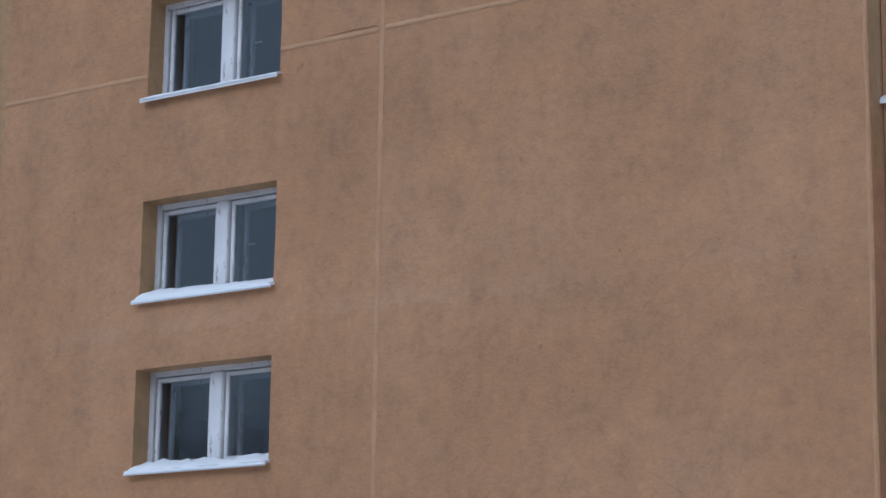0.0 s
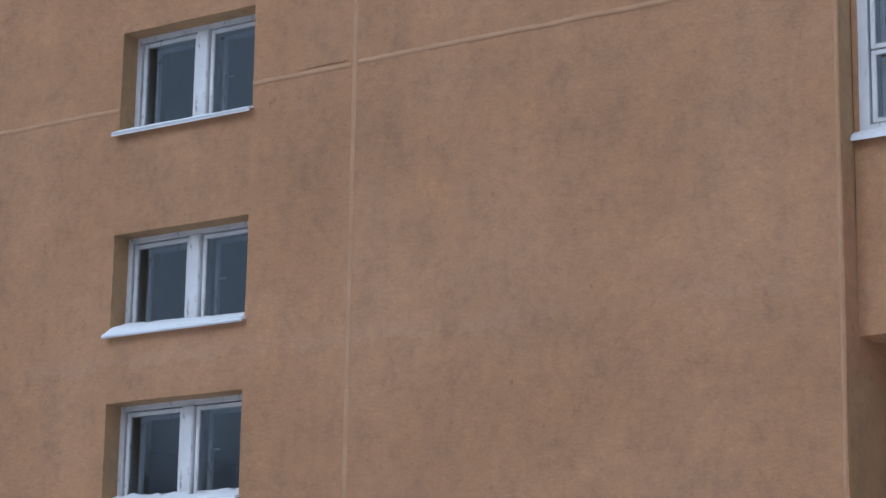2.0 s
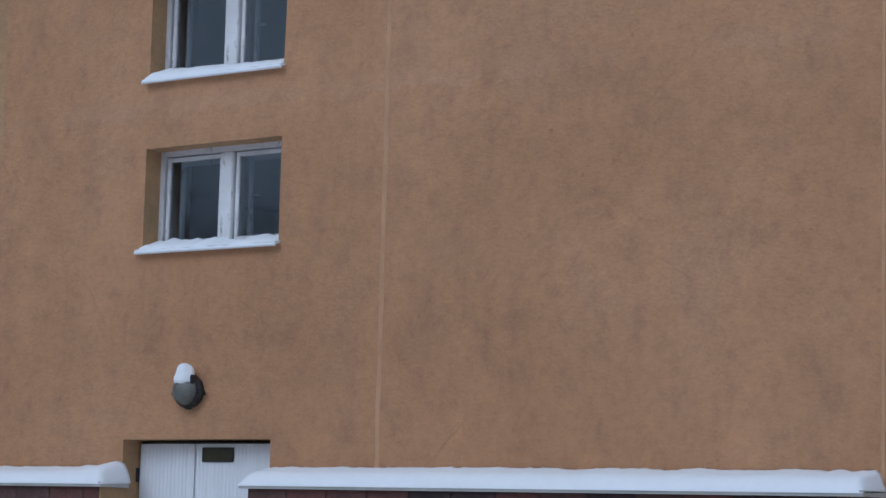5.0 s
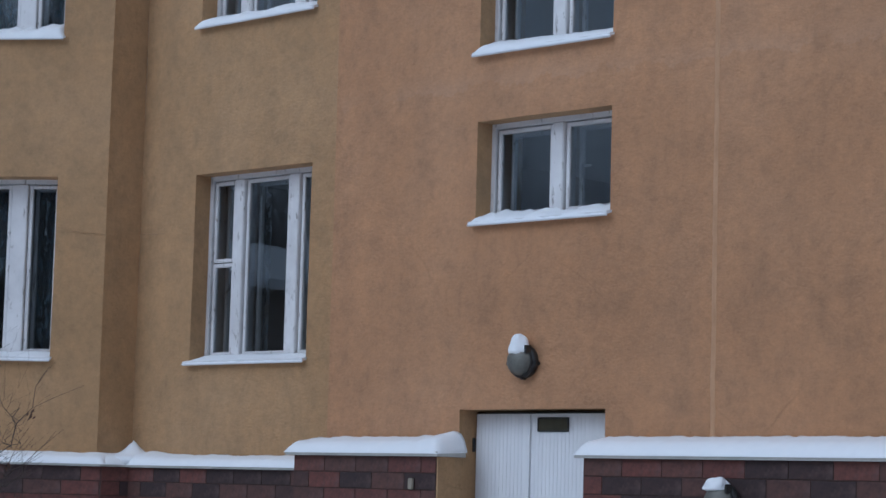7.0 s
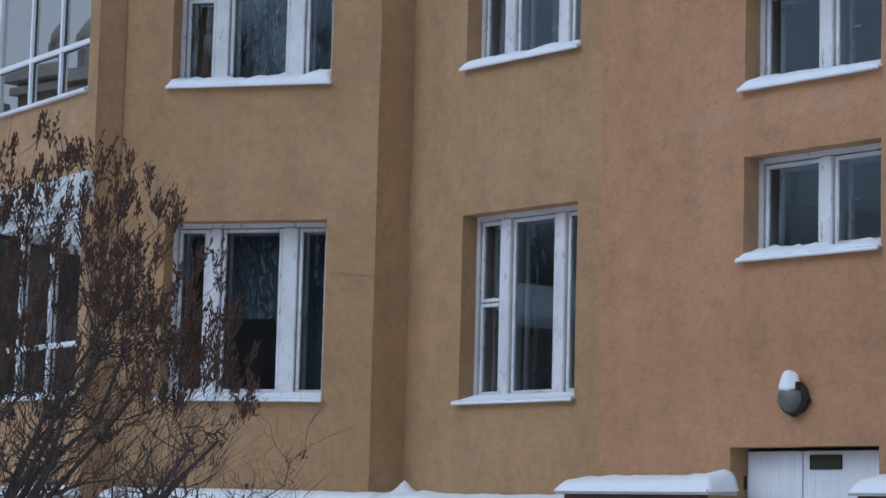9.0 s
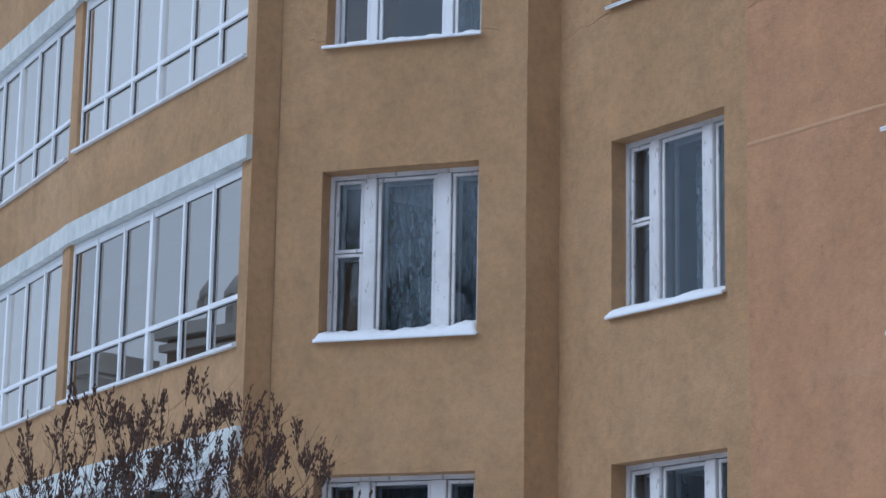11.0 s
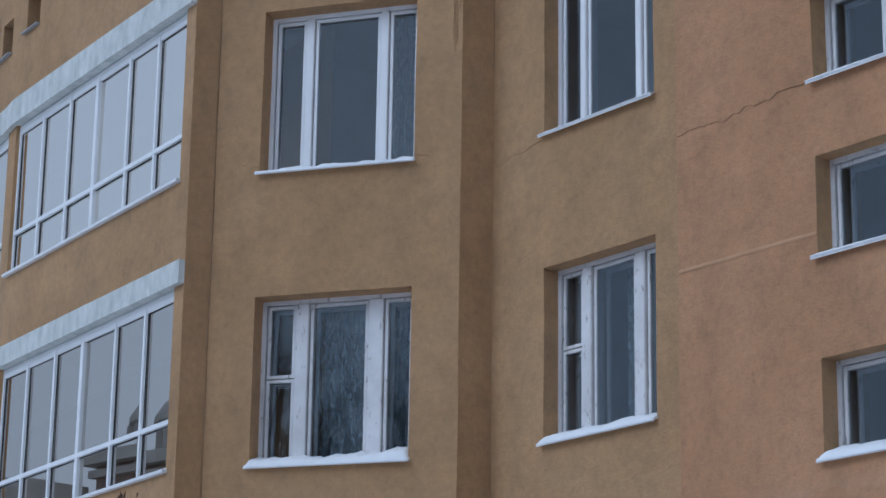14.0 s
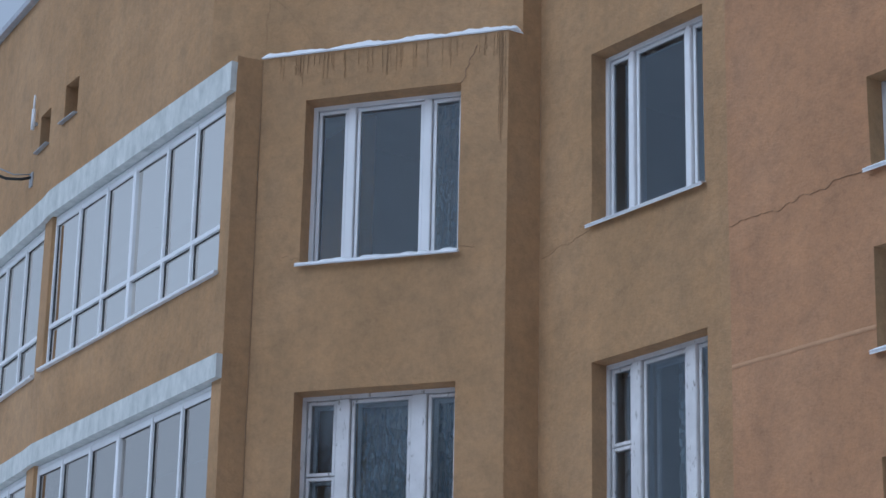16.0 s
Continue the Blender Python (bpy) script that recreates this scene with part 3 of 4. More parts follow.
# balcony glazing
def balcony_glazing(a, b, low, top, cuts, label, glass):
    """A run of white frames with tall panes over a low row, between the plan points a (left) and b (right)."""
    WINDOW_COUNT[0] += 1
    length, turn = toward(a, b)
    win = thing("window_%d" % WINDOW_COUNT[0], pose(a[0], a[1], low, 0, 0, turn), label, "balcony glazing", "balcony glazing", "structure")
    h, tr = top - low, 0.43
    back = 0.04
    frame_mesh = ring(0, length, 0, h, back, back + 0.06, 0.04)
    box(frame_mesh, 0.04, length - 0.04, back + 0.004, back + 0.055, h - 0.1, h - 0.04, 0.004)
    part("window_frame", frame_mesh, ALU, win)
    part("transom", boxed(0.04, length - 0.04, back - 0.01, back + 0.065, tr + 0.004, tr + 0.051, bevel=0.004), ALU, win)
    edges = [0.025] + [length * f for f in cuts] + [length - 0.025]
    for i, (x0, x1) in enumerate(zip(edges, edges[1:])):
        if i:
            w = 0.036 if i == len(edges) // 2 else 0.021
            part("mullion", boxed(x0 - w, x0 + w, back - 0.008, back + 0.063, 0.04, h - 0.04, bevel=0.004), ALU, win)
        for z0, z1 in ((0.035, tr + 0.005), (tr + 0.05, h - 0.095)):
            glazed("pane", (x0 + 0.01, x1 - 0.01, z0, z1, back + 0.03), glass, win, "sky-reflecting glass")
            part("gasket", ring(x0 + 0.02, x1 - 0.02, z0 + 0.003, z1 - 0.003, back + 0.02, back + 0.028, 0.005, 0), DARK, win)
    part("window_sill", boxed(-0.02, length + 0.02, -0.05, back + 0.07, -0.03, 0.004, bevel=0.003), SILL, win, "thin white metal drip sill")
    return win


for k in range(3):
    low, top = GLAZE_LOW + STOREY * (k - 1), GLAZE_TOP + STOREY * (k - 1)
    balcony_glazing((-22.035, 11.146), CURVE[7], low, top + 0.055, CUTS_A, "white framed balcony glazing reflecting the sky", BALCONY_GLASS if k == 2 else LOW_SKY_GLASS)
    balcony_glazing((-26.6, 11.92), CURVE[4], low, top + 0.055, CUTS_B, "white framed balcony glazing further along the curve", BALCONY_GLASS)

# ---- plinths: clinker tiles under grey caps with snow ----
TILE_L, TILE_H, JOINT = 0.333, 0.12, 0.006


def tile_mesh(length):
    bm = boxed(0, length, -0.006, 0.006, 0, TILE_H - JOINT)
    bmesh.ops.bevel(bm, geom=[e for e in bm.edges if all(v.co.y < 0 for v in e.verts)], offset=0.002, segments=1, affect="EDGES")
    return mesh_of(bm, "tile", BRICK)


TILES = {}


def plinth(name, a, b, top, depth, label, lowest=0.6, end_right=False):
    """A plinth from a to b (left to right) faced with running-bond tiles from the height lowest up; the tiles are its parts."""
    length, turn = toward(a, b)
    body = part(name, boxed(0, length, 0.0, depth, 0, top), MORTAR, label=label)
    body.matrix_world = pose(a[0], a[1], 0, 0, 0, turn)
    tagged(body, category="plinth", kind="structure")
    rows = int((top - lowest) / TILE_H)
    for r in range(rows):
        z = top - (r + 1) * TILE_H + JOINT / 2
        x = -TILE_L / 2 if r % 2 else 0.0
        while x < length - 0.02:
            x0, x1 = max(x, 0) + JOINT / 2, min(x + TILE_L, length) - JOINT / 2
            key = round(x1 - x0, 3)
            if key > 0.03:
                if key not in TILES:
                    TILES[key] = tile_mesh(key)
                t = new("tile", TILES[key])
                t.parent = body
                t.location = (x0, 0, z)
            x += TILE_L
    return body


def cap(name, pts_front, depth, z, label):
    """A grey sheet cap along a plan line (left to right), a little proud of the tiles."""
    return setting(name, ribbon(pts_front, -0.045, depth, z, z + 0.035), CAPSTONE, label, "cap")


P_FRONT = ORANGE_Y - 0.26
plinth("plinth_right", (-10.118, P_FRONT), (ORANGE_R, P_FRONT), 1.866, 0.26, "dark red clinker-tiled plinth beside the door")
plinth("plinth_left", (-12.96, P_FRONT), (-11.48, P_FRONT), 1.866, 0.26, "short dark red clinker-tiled plinth beside the door")
cap("cap_right", [(-10.165, P_FRONT), (ORANGE_R, P_FRONT)], 0.26, 1.866, "grey metal cap on the plinth")
cap("cap_left", [(-13.02, P_FRONT), (-11.44, P_FRONT)], 0.26, 1.866, "grey metal cap on the short plinth")
setting("plinth_cheek", boxed(-11.478, -11.465, P_FRONT, ORANGE_Y, 0, 1.864), OCHRE, "ochre plastered end of the plinth at the door", "plinth")
O_FRONT = OCHRE_Y - 0.2
bay_line = offset([BAY_L, BAY_R], -0.15)
corner = (-15.42, O_FRONT)
bay_corner = (bay_line[1][0] + 0.08, bay_line[1][1] + 0.05)
plinth("plinth_ochre", corner, (-12.96, O_FRONT), 1.755, 0.2, "dark red clinker-tiled plinth under the ochre wall")
plinth("plinth_bay_side", bay_corner, corner, 1.755, 0.1, "narrow tiled side of the bay plinth")
plinth("plinth_bay", bay_line[0], bay_corner, 1.755, 0.2, "dark red clinker-tiled plinth under the bay")
low_line = [bay_line[0], bay_corner, corner, (-12.97, O_FRONT)]
cap("cap_bay", low_line, 0.17, 1.755, "grey metal cap along the low plinth")
far_line = offset(CURVE, -0.12)
plinth("plinth_balcony", (far_line[2][0], far_line[2][1]), far_line[8], 1.755, 0.1, "dark red clinker-tiled plinth under the balconies")
cap("cap_balcony", far_line[2:], 0.12, 1.755, "grey metal cap below the balconies")

snow_strip("cap_snow", pose(-10.17, 0, 0), ORANGE_R + 10.17, P_FRONT - 0.056, ORANGE_Y - 0.002, 1.886, 1.9, 0.092, 0.1, 31, "thick smooth snow on the plinth cap")
snow_strip("cap_snow", pose(-13.025, 0, 0), 1.6, P_FRONT - 0.056, ORANGE_Y - 0.002, 1.886, 1.9, 0.085, 0.1, 33, "thick snow with a raised lump on the short plinth", mounds=((1.46, 0.1, 0.032), (1.22, 0.06, 0.012)))
snow_strip("cap_snow", pose(corner[0], 0, 0), -12.97 - corner[0], O_FRONT - 0.056, OCHRE_Y - 0.002, 1.774, 1.79, 0.06, 0.09, 35, "snow along the low plinth", mounds=((0.0, 0.25, 0.02),))
L, T = toward(bay_line[0], bay_corner)
snow_strip("cap_snow", pose(*bay_line[0], 0, 0, 0, T), L + 0.05, -0.056, 0.148, 1.774, 1.79, 0.062, 0.1, 36, "snow along the bay plinth")
L, T = toward(bay_corner, corner)
snow_strip("cap_snow", pose(*bay_corner, 0, 0, 0, T), L + 0.05, -0.056, 0.25, 1.774, 1.79, 0.066, 0.15, 37, "snow drifted into the corner of the bay")
for a, b in zip(far_line[2:], far_line[3:]):
    L, T = toward(a, b)
    snow_strip("cap_snow", pose(*a, 0, 0, 0, T), L + 0.03, -0.05, 0.115, 1.788, 1.79, 0.06, 0.2, a[0], "snow along the balcony plinth")
L, T = toward(BAY_L, BAY_R)
snow_strip("roof_snow", pose(*BAY_L, 0, 0, 0, T), L + 0.1, -0.03, 0.22, BAY_TOP - 0.004, BAY_TOP - 0.004, 0.06, 0.5, 41, "snow along the edge of the bay roof")

CORNER_DRIFT = (corner[0] - 0.12, OCHRE_Y - 0.06)

# ---- the door, its lamps, joints in the plaster ----
door = thing("door_1", pose(DOOR_X[0], ORANGE_Y + 0.16, DOOR_Z[0]), "white double door of ribbed boards with a dark glass slot", "door", kind="structure")
DW, DH = DOOR_X[1] - DOOR_X[0], DOOR_Z[1] - DOOR_Z[0]
part("door_frame", ring(0.0, DW, -0.05, DH - 0.012, 0.03, 0.1, 0.02), DARK, door, "dark gap round the leaves")
split = 0.385 * DW
for x0, x1 in ((0.012, split - 0.006), (split + 0.006, DW - 0.012)):
    leaf = part("leaf", boxed(x0, x1, 0.01, 0.05, 0.0, DH - 0.025, bevel=0.003), DOOR_PAINT, door)
    n = int((x1 - x0 - 0.04) / 0.034)
    for i in range(n):
        a = x0 + 0.02 + i * (x1 - x0 - 0.04) / n
        part("slat", boxed(a + 0.0004, a + (x1 - x0 - 0.04) / n - 0.0004, 0.006, 0.012, 0.01, DH - 0.035, bevel=0.0012), DOOR_PAINT, leaf)
part("cover_strip", boxed(split - 0.02, split + 0.02, -0.006, 0.004, 0, DH - 0.03, bevel=0.003), DOOR_PAINT, door)
slot = part("slot_frame", ring(0.61, 0.90, DH - 0.155, DH - 0.052, -0.008, 0.005, 0.012), DARK, door, "dark slot window frame")
part("slot_pane", boxed(0.62, 0.89, -0.004, 0.002, DH - 0.145, DH - 0.062), plain("slot_glass", (0.05, 0.045, 0.03), (0.09, 0.08, 0.05), 0.15, 0, 6.0), slot, "dark brown glass")
part("hinge", boxed(-0.002, 0.012, -0.02, 0.01, DH - 0.3, DH - 0.2, bevel=0.003), DARK, door, "dark steel hinge")
setting("step", boxed(-11.46, -10.13, 11.2, ORANGE_Y + 0.2, 0, 0.28), BAND, "concrete step at the door", "step")


def lathe(profile, n=28):
    """A round body about the y axis; profile: (radius, y)."""
    bm = bmesh.new()
    rings = [[bm.verts.new((r * math.cos(2 * math.pi * i / n), y, r * math.sin(2 * math.pi * i / n))) for i in range(n)] for r, y in profile]
    for a, b in zip(rings, rings[1:]):
        for i in range(n):
            bm.faces.new([a[i], a[(i + 1) % n], b[(i + 1) % n], b[i]])
    bm.faces.new(rings[0])
    bm.faces.new(rings[-1][::-1])
    bmesh.ops.recalc_face_normals(bm, faces=bm.faces)
    return bm


LAMP_GLASS = plain("dusty_lamp_glass", (0.1, 0.098, 0.085), (0.22, 0.21, 0.175), 0.5, 0, 9.0)


def bulkhead_lamp(m, label):
    lamp = thing("wall_lamp", m, label, "wall lamp", "round wall lamps")
    base = part("base", lathe([(0.115, 0.0), (0.12, -0.02), (0.12, -0.05), (0.105, -0.06)]), DARK, lamp, "dark round metal base", True)
    glass = part("glass", lathe([(0.104, -0.055), (0.102, -0.075), (0.088, -0.11), (0.06, -0.132), (0.02, -0.142)]), LAMP_GLASS, lamp, "dusty grey glass", True)
    part("guard", lathe([(0.107, -0.06), (0.112, -0.07), (0.107, -0.08), (0.1, -0.07)]), DARK, glass, "dark guard ring", True)
    for s in (-1, 1):
        part("lug", boxed(s * 0.125 - 0.015, s * 0.125 + 0.015, -0.06, -0.01, -0.03, 0.0, bevel=0.005), DARK, base)
    part("lug", boxed(-0.012, 0.018, -0.06, -0.01, -0.128, -0.1, bevel=0.005), DARK, base)
    part("catch", boxed(0.07, 0.09, -0.11, -0.05, 0.05, 0.11, bevel=0.005), DARK, glass, "dark steel catch")
    return lamp


def snow_cap(m, w, d, h, seed, label):
    bm = bmesh.new()
    bmesh.ops.create_icosphere(bm, subdivisions=4, radius=1.0)
    for v in bm.verts:
        c = v.co
        n = 1 + 0.2 * noise.noise(c * 1.4 + Vector((seed, 0, 0)))
        v.co = Vector((c.x * w * n, c.y * d * n, (c.z if c.z > 0 else c.z * 0.35) * h * n))
    ob = part("snow_lump", bm, SNOW, None, label, True)
    ob.matrix_world = m
    return tagged(ob, category="snow", kind="stuff")


bulkhead_lamp(pose(-10.88, ORANGE_Y, 2.545), "round dark wall lamp with dusty glass above the door")
snow_cap(pose(-10.885, ORANGE_Y - 0.075, 2.62), 0.08, 0.075, 0.13, 2, "cap of snow on the wall lamp")
bulkhead_lamp(pose(-8.93, P_FRONT - 0.012, 1.60), "round dark wall lamp on the tiled plinth")
snow_cap(pose(-8.95, P_FRONT - 0.08, 1.685), 0.085, 0.08, 0.07, 5, "cap of snow on the low wall lamp")


def drift(x, y, z, r, h, label):
    """A soft pointed drift of snow in a corner."""
    bm = bmesh.new()
    rings, n = [], 28
    for i in range(9):
        d = r * i / 8
        rise = h * math.exp(-(i / 3.0) ** 1.4) - (0.01 if i == 8 else 0)
        rings.append([bm.verts.new((d * math.cos(2 * math.pi * j / n), d * math.sin(2 * math.pi * j / n), rise * (1 + 0.2 * noise.noise((i * 0.5, math.cos(2 * math.pi * j / n), 3))))) for j in range(n)])
    low = [bm.verts.new((v.co.x, v.co.y, -0.06)) for v in rings[-1]]
    for a, b in zip(rings, rings[1:] + [low]):
        for j in range(n):
            bm.faces.new([a[j], b[j], b[(j + 1) % n], a[(j + 1) % n]])
    bm.faces.new(low[::-1])
    bmesh.ops.remove_doubles(bm, verts=bm.verts, dist=1e-5)
    bmesh.ops.recalc_face_normals(bm, faces=bm.faces)
    ob = part("snow_drift", bm, SNOW, None, label, True)
    ob.location = (x, y, z)
    return tagged(ob, category="snow", kind="stuff")


drift(*CORNER_DRIFT, 1.845, 0.26, 0.13, "pointed snow drift in the corner of the bay")

plate = part("wall_socket", boxed(-0.024, 0.024, -0.02, 0.0, -0.04, 0.04, bevel=0.005), plain("beige_plastic", (0.26, 0.22, 0.16), (0.34, 0.29, 0.22), 0.5), None, "small beige socket plate on the tiled plinth")
plate.location = (-11.71, P_FRONT - 0.012, 1.668)
tagged(plate, category="socket")

GX = -9.243


def joint(name, a, b, width, seed, label):
    """A pale raised joint in the plaster from a to b (x, z), its edges uneven by a few millimetres."""
    bm = bmesh.new()
    n = int(max(abs(b[0] - a[0]), b[1] - a[1]) / 0.04)
    level, rows = abs(b[0] - a[0]) > b[1] - a[1], []
    for i in range(n + 1):
        f = i / n
        x, z = a[0] + (b[0] - a[0]) * f, a[1] + (b[1] - a[1]) * f
        mid = 0.006 * noise.noise((f * n * 0.12, seed, 0))
        e = [mid + s * width / 2 + 0.005 * noise.noise((f * n * 0.5, seed, s * 9)) for s in (-1, 1)]
        y = ORANGE_Y - 0.0055
        rows.append([bm.verts.new(c) for c in (((x, y + 0.02, z + e[0]), (x, y, z + e[0] + 0.006), (x, y, z + e[1] - 0.006), (x, y + 0.02, z + e[1])) if level else
                                               ((x + e[0], y + 0.02, z), (x + e[0] + 0.006, y, z), (x + e[1] - 0.006, y, z), (x + e[1], y + 0.02, z)))])
    for p, q in zip(rows, rows[1:]):
        for j in range(3):
            bm.faces.new([p[j], q[j], q[j + 1], p[j + 1]])
    bmesh.ops.recalc_face_normals(bm, faces=bm.faces)
    return setting(name, bm, GROOVE, label, "joint", True)


joint("joint_upright", (GX, 1.9), (GX, ROOF), 0.046, 1, "pale upright joint line in the plaster")
for k, (a, b, z) in enumerate(((ORANGE_L + 0.01, STAIR_X[0] - 0.004, 6.51), (STAIR_X[1] + 0.004, GX - 0.03, 6.51), (GX + 0.03, -6.5, 6.52))):
    joint("joint_level_%d" % (k + 1), (a, z), (b, z), 0.044, 4 + k, "pale level joint line in the plaster")

# corner bead in the pale joint colour, which stands in for the edge's highlight
joint("corner_highlight_bead", (ORANGE_R - 0.022, 1.95), (ORANGE_R - 0.022, ROOF), 0.03, 9, "bead along the plaster corner, its highlight put in as pale colour")

# the roof edge over the balcony wing, and backs of the vent openings
setting("roof_edge", ribbon([A, B, C], -0.08, 0.5, 13.05, 13.13), METAL, "grey sheet-metal roof edge", "roof edge")
for at, turn, x0, x1, z0, z1 in ((B, T2, 0.04, 0.42, 11.06, 11.5), (A, T1, L1 - 0.8, L1 - 0.44, 10.98, 11.42)):
    back = setting("vent_back", boxed(x0 - 0.02, x1 + 0.02, 0.34, 0.38, z0 - 0.02, z1 + 0.02), OCHRE, "plastered back of a small vent opening", "vent")
    back.matrix_world = pose(at[0], at[1], 0, 0, 0, turn)
    sill = setting("vent_sill", boxed(x0 - 0.05, x1 + 0.02, -0.05, 0.3, z0 - 0.01, z0 + 0.004, bevel=0.002), METAL, "small sheet-metal sill of a vent opening", "sill")
    sill.matrix_world = pose(at[0], at[1], 0, 0, 0, turn)


# ---- cracks, drip stains and a plaster patch ----
def crack(name, m, ends, width, seed, sag, label):
    """A wandering hairline in the plaster between two places (x, z) of a wall face."""
    (xa, za), (xb, zb) = ends
    bm = bmesh.new()
    n, rows = 90, []
    for i in range(n + 1):
        f = i / n
        x, z = xa + (xb - xa) * f, za + (zb - za) * f
        away = sag * (noise.noise((f * 4.0, seed, 0)) + 0.3 * noise.noise((f * 17.0, seed, 3)) + 0.12 * noise.noise((f * 55.0, seed, 5))) * math.sin(math.pi * f) ** 0.4
        if abs(xb - xa) > abs(zb - za):
            z += away
        else:
            x += away
        w = width * (0.45 + 0.55 * abs(noise.noise((f * 9, seed, 7))) * 2)
        dx, dz = (0, w) if abs(xb - xa) > abs(zb - za) else (w, 0)
        rows.append([bm.verts.new((x + s * dx, y, z + s * dz)) for s, y in ((-0.5, 0.02), (-0.5, -0.0055), (0.5, -0.0055), (0.5, 0.02))])
    for a, b in zip(rows, rows[1:]):
        for j in range(3):
            bm.faces.new([a[j], b[j], b[j + 1], a[j + 1]])
    bmesh.ops.recalc_face_normals(bm, faces=bm.faces)
    ob = setting(name, bm, CRACK, label, "crack")
    ob.matrix_world = m
    return ob


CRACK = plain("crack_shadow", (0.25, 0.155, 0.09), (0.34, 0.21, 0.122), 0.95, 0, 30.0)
STAIN = plain("drip_stain", (0.31, 0.194, 0.1), (0.38, 0.238, 0.125), 0.95, 0, 12.0, stretch=(1, 1, 0.2))
on_orange = pose(0, ORANGE_Y, 0)
on_ochre = pose(0, OCHRE_Y, 0)
on_bay = pose(*BAY_L, 0, 0, 0, BAY_TURN)
crack("crack", on_orange, ((-12.88, 7.64), (-11.47, 7.71)), 0.0032, 3, 0.08, "long dark crack from the corner to a window sill")
crack("crack", on_orange, ((-9.75, 6.54), (-9.3, 6.545)), 0.001, 8, 0.008, "short crack above the plaster joint")
crack("crack", on_bay, ((1.97, 9.77), (2.12, 10.12)), 0.012, 5, 0.05, "curved crack above the bay window")
crack("crack", on_bay, ((2.1, 3.74), (2.4, 3.72)), 0.0028, 12, 0.02, "hairline crack at the bay corner")
crack("crack", on_bay, ((0.25, 8.27), (0.45, 8.23)), 0.0028, 14, 0.03, "hairline crack beside the bay window")
crack("crack", on_bay, ((1.97, 8.22), (2.12, 8.2)), 0.0028, 15, 0.02, "hairline crack beside the bay window")
crack("crack", on_ochre, ((-15.6, 3.75), (-15.3, 3.74)), 0.0028, 16, 0.02, "hairline crack on the ochre wall")
crack("crack", on_ochre, ((-15.6, 8.12), (-14.96, 8.22)), 0.002, 17, 0.03, "hairline crack from the corner to a window sill")
# a thin dark strip down the corner between pier and bay
crack("corner_line", on_bay, ((0.008, 1.9), (0.008, BAY_TOP - 0.03)), 0.005, 26, 0.008, "thin dark line where the pier meets the bay")
rng = random.Random(11)
for i in range(54):
    x = 0.05 + (BAY_LEN - 0.1) * rng.random() ** 0.8
    long = rng.uniform(0.12, 0.33) * (0.8 if x < 0.4 or x > 2.0 else 1.0)
    crack("drip_stain", on_bay, ((x, BAY_TOP - 0.02), (x + rng.uniform(-0.01, 0.01), BAY_TOP - long)), rng.uniform(0.002, 0.0045), i, 0.012, "thin dark drip stain under the bay roof").data.materials[0] = STAIN
for i in range(5):
    x = BAY_LEN - rng.uniform(0.01, 0.09)
    crack("grime_streak", on_bay, ((x, BAY_TOP - 0.02), (x, BAY_TOP - rng.uniform(0.3, 1.1))), rng.uniform(0.003, 0.006), 60 + i, 0.012, "dark grime streak down the bay corner").data.materials[0] = STAIN

# ---- curtains behind the panes ----
W = BAY_U[1] - BAY_U[0]
for k, spans in ((0, ((1.0, 1.45), (0.46, 0.98))), (1, ((0.45, 1.46),)), (2, ((1.14, 1.45),))):
    m = pose(*BAY_L, BAY_WIN[k][0], 0, 0, BAY_TURN) @ Matrix.Translation((BAY_U[0], 0, 0))
    for j, (a, b) in enumerate(spans):
        curtain(m, a, b, 0.72 if b == 0.98 else 0.03, 1.55, 0.44, LACE, "pale lace curtain behind the bay window", 3 * k + j)
for k, a, b in ((1, 0.62, 1.36), (2, 0.95, 1.36), (0, 0.35, 0.5)):
    curtain(pose(OCHRE_X[0], OCHRE_Y, OCHRE_WIN[k][0]), a, b, 0.03, 1.57, 0.42, LACE, "pale lace curtain behind the ochre wall's window", 20 + k)

# ---- aerial bracket and small fittings over the balconies ----
def tube(points, radius, n=8):
    bm = bmesh.new()
    rings = []
    for i, p in enumerate(points):
        p = Vector(p)
        d = (Vector(points[min(i + 1, len(points) - 1)]) - Vector(points[max(i - 1, 0)])).normalized()
        q = d.to_track_quat("Z", "Y")
        r = radius if not isinstance(radius, (list, tuple)) else radius[i]
        rings.append([bm.verts.new(p + q @ Vector((r * math.cos(2 * math.pi * j / n), r * math.sin(2 * math.pi * j / n), 0))) for j in range(n)])
    for a, b in zip(rings, rings[1:]):
        for j in range(n):
            bm.faces.new([a[j], a[(j + 1) % n], b[(j + 1) % n], b[j]])
    bm.faces.new(rings[0][::-1])
    bm.faces.new(rings[-1])
    return bm


aerial = thing("aerial", pose(A[0], A[1], 10.72, 0, 0, T1) @ Matrix.Translation((L1 - 0.98, 0, 0)), "bent grey aerial bracket with a thin rod on the wall", "aerial")
part("mounting_plate", boxed(-0.05, 0.05, -0.02, 0.01, -0.1, 0.07, bevel=0.006), METAL, aerial)
arm = part("arm", tube([(0, 0, 0.02), (-0.02, -0.12, -0.02), (-0.06, -0.28, -0.03), (-0.14, -0.42, 0.03), (-0.16, -0.45, 0.14)], 0.018), DARK, aerial, "bent dark arm", True)
rod = part("rod", tube([(-0.16, -0.45, 0.02), (-0.16, -0.45, 0.17)], 0.026), METAL, aerial, "grey holder", True)
part("whip", tube([(-0.16, -0.45, 0.17), (-0.16, -0.45, 0.75)], 0.005), METAL, rod, "thin upright rod", True)
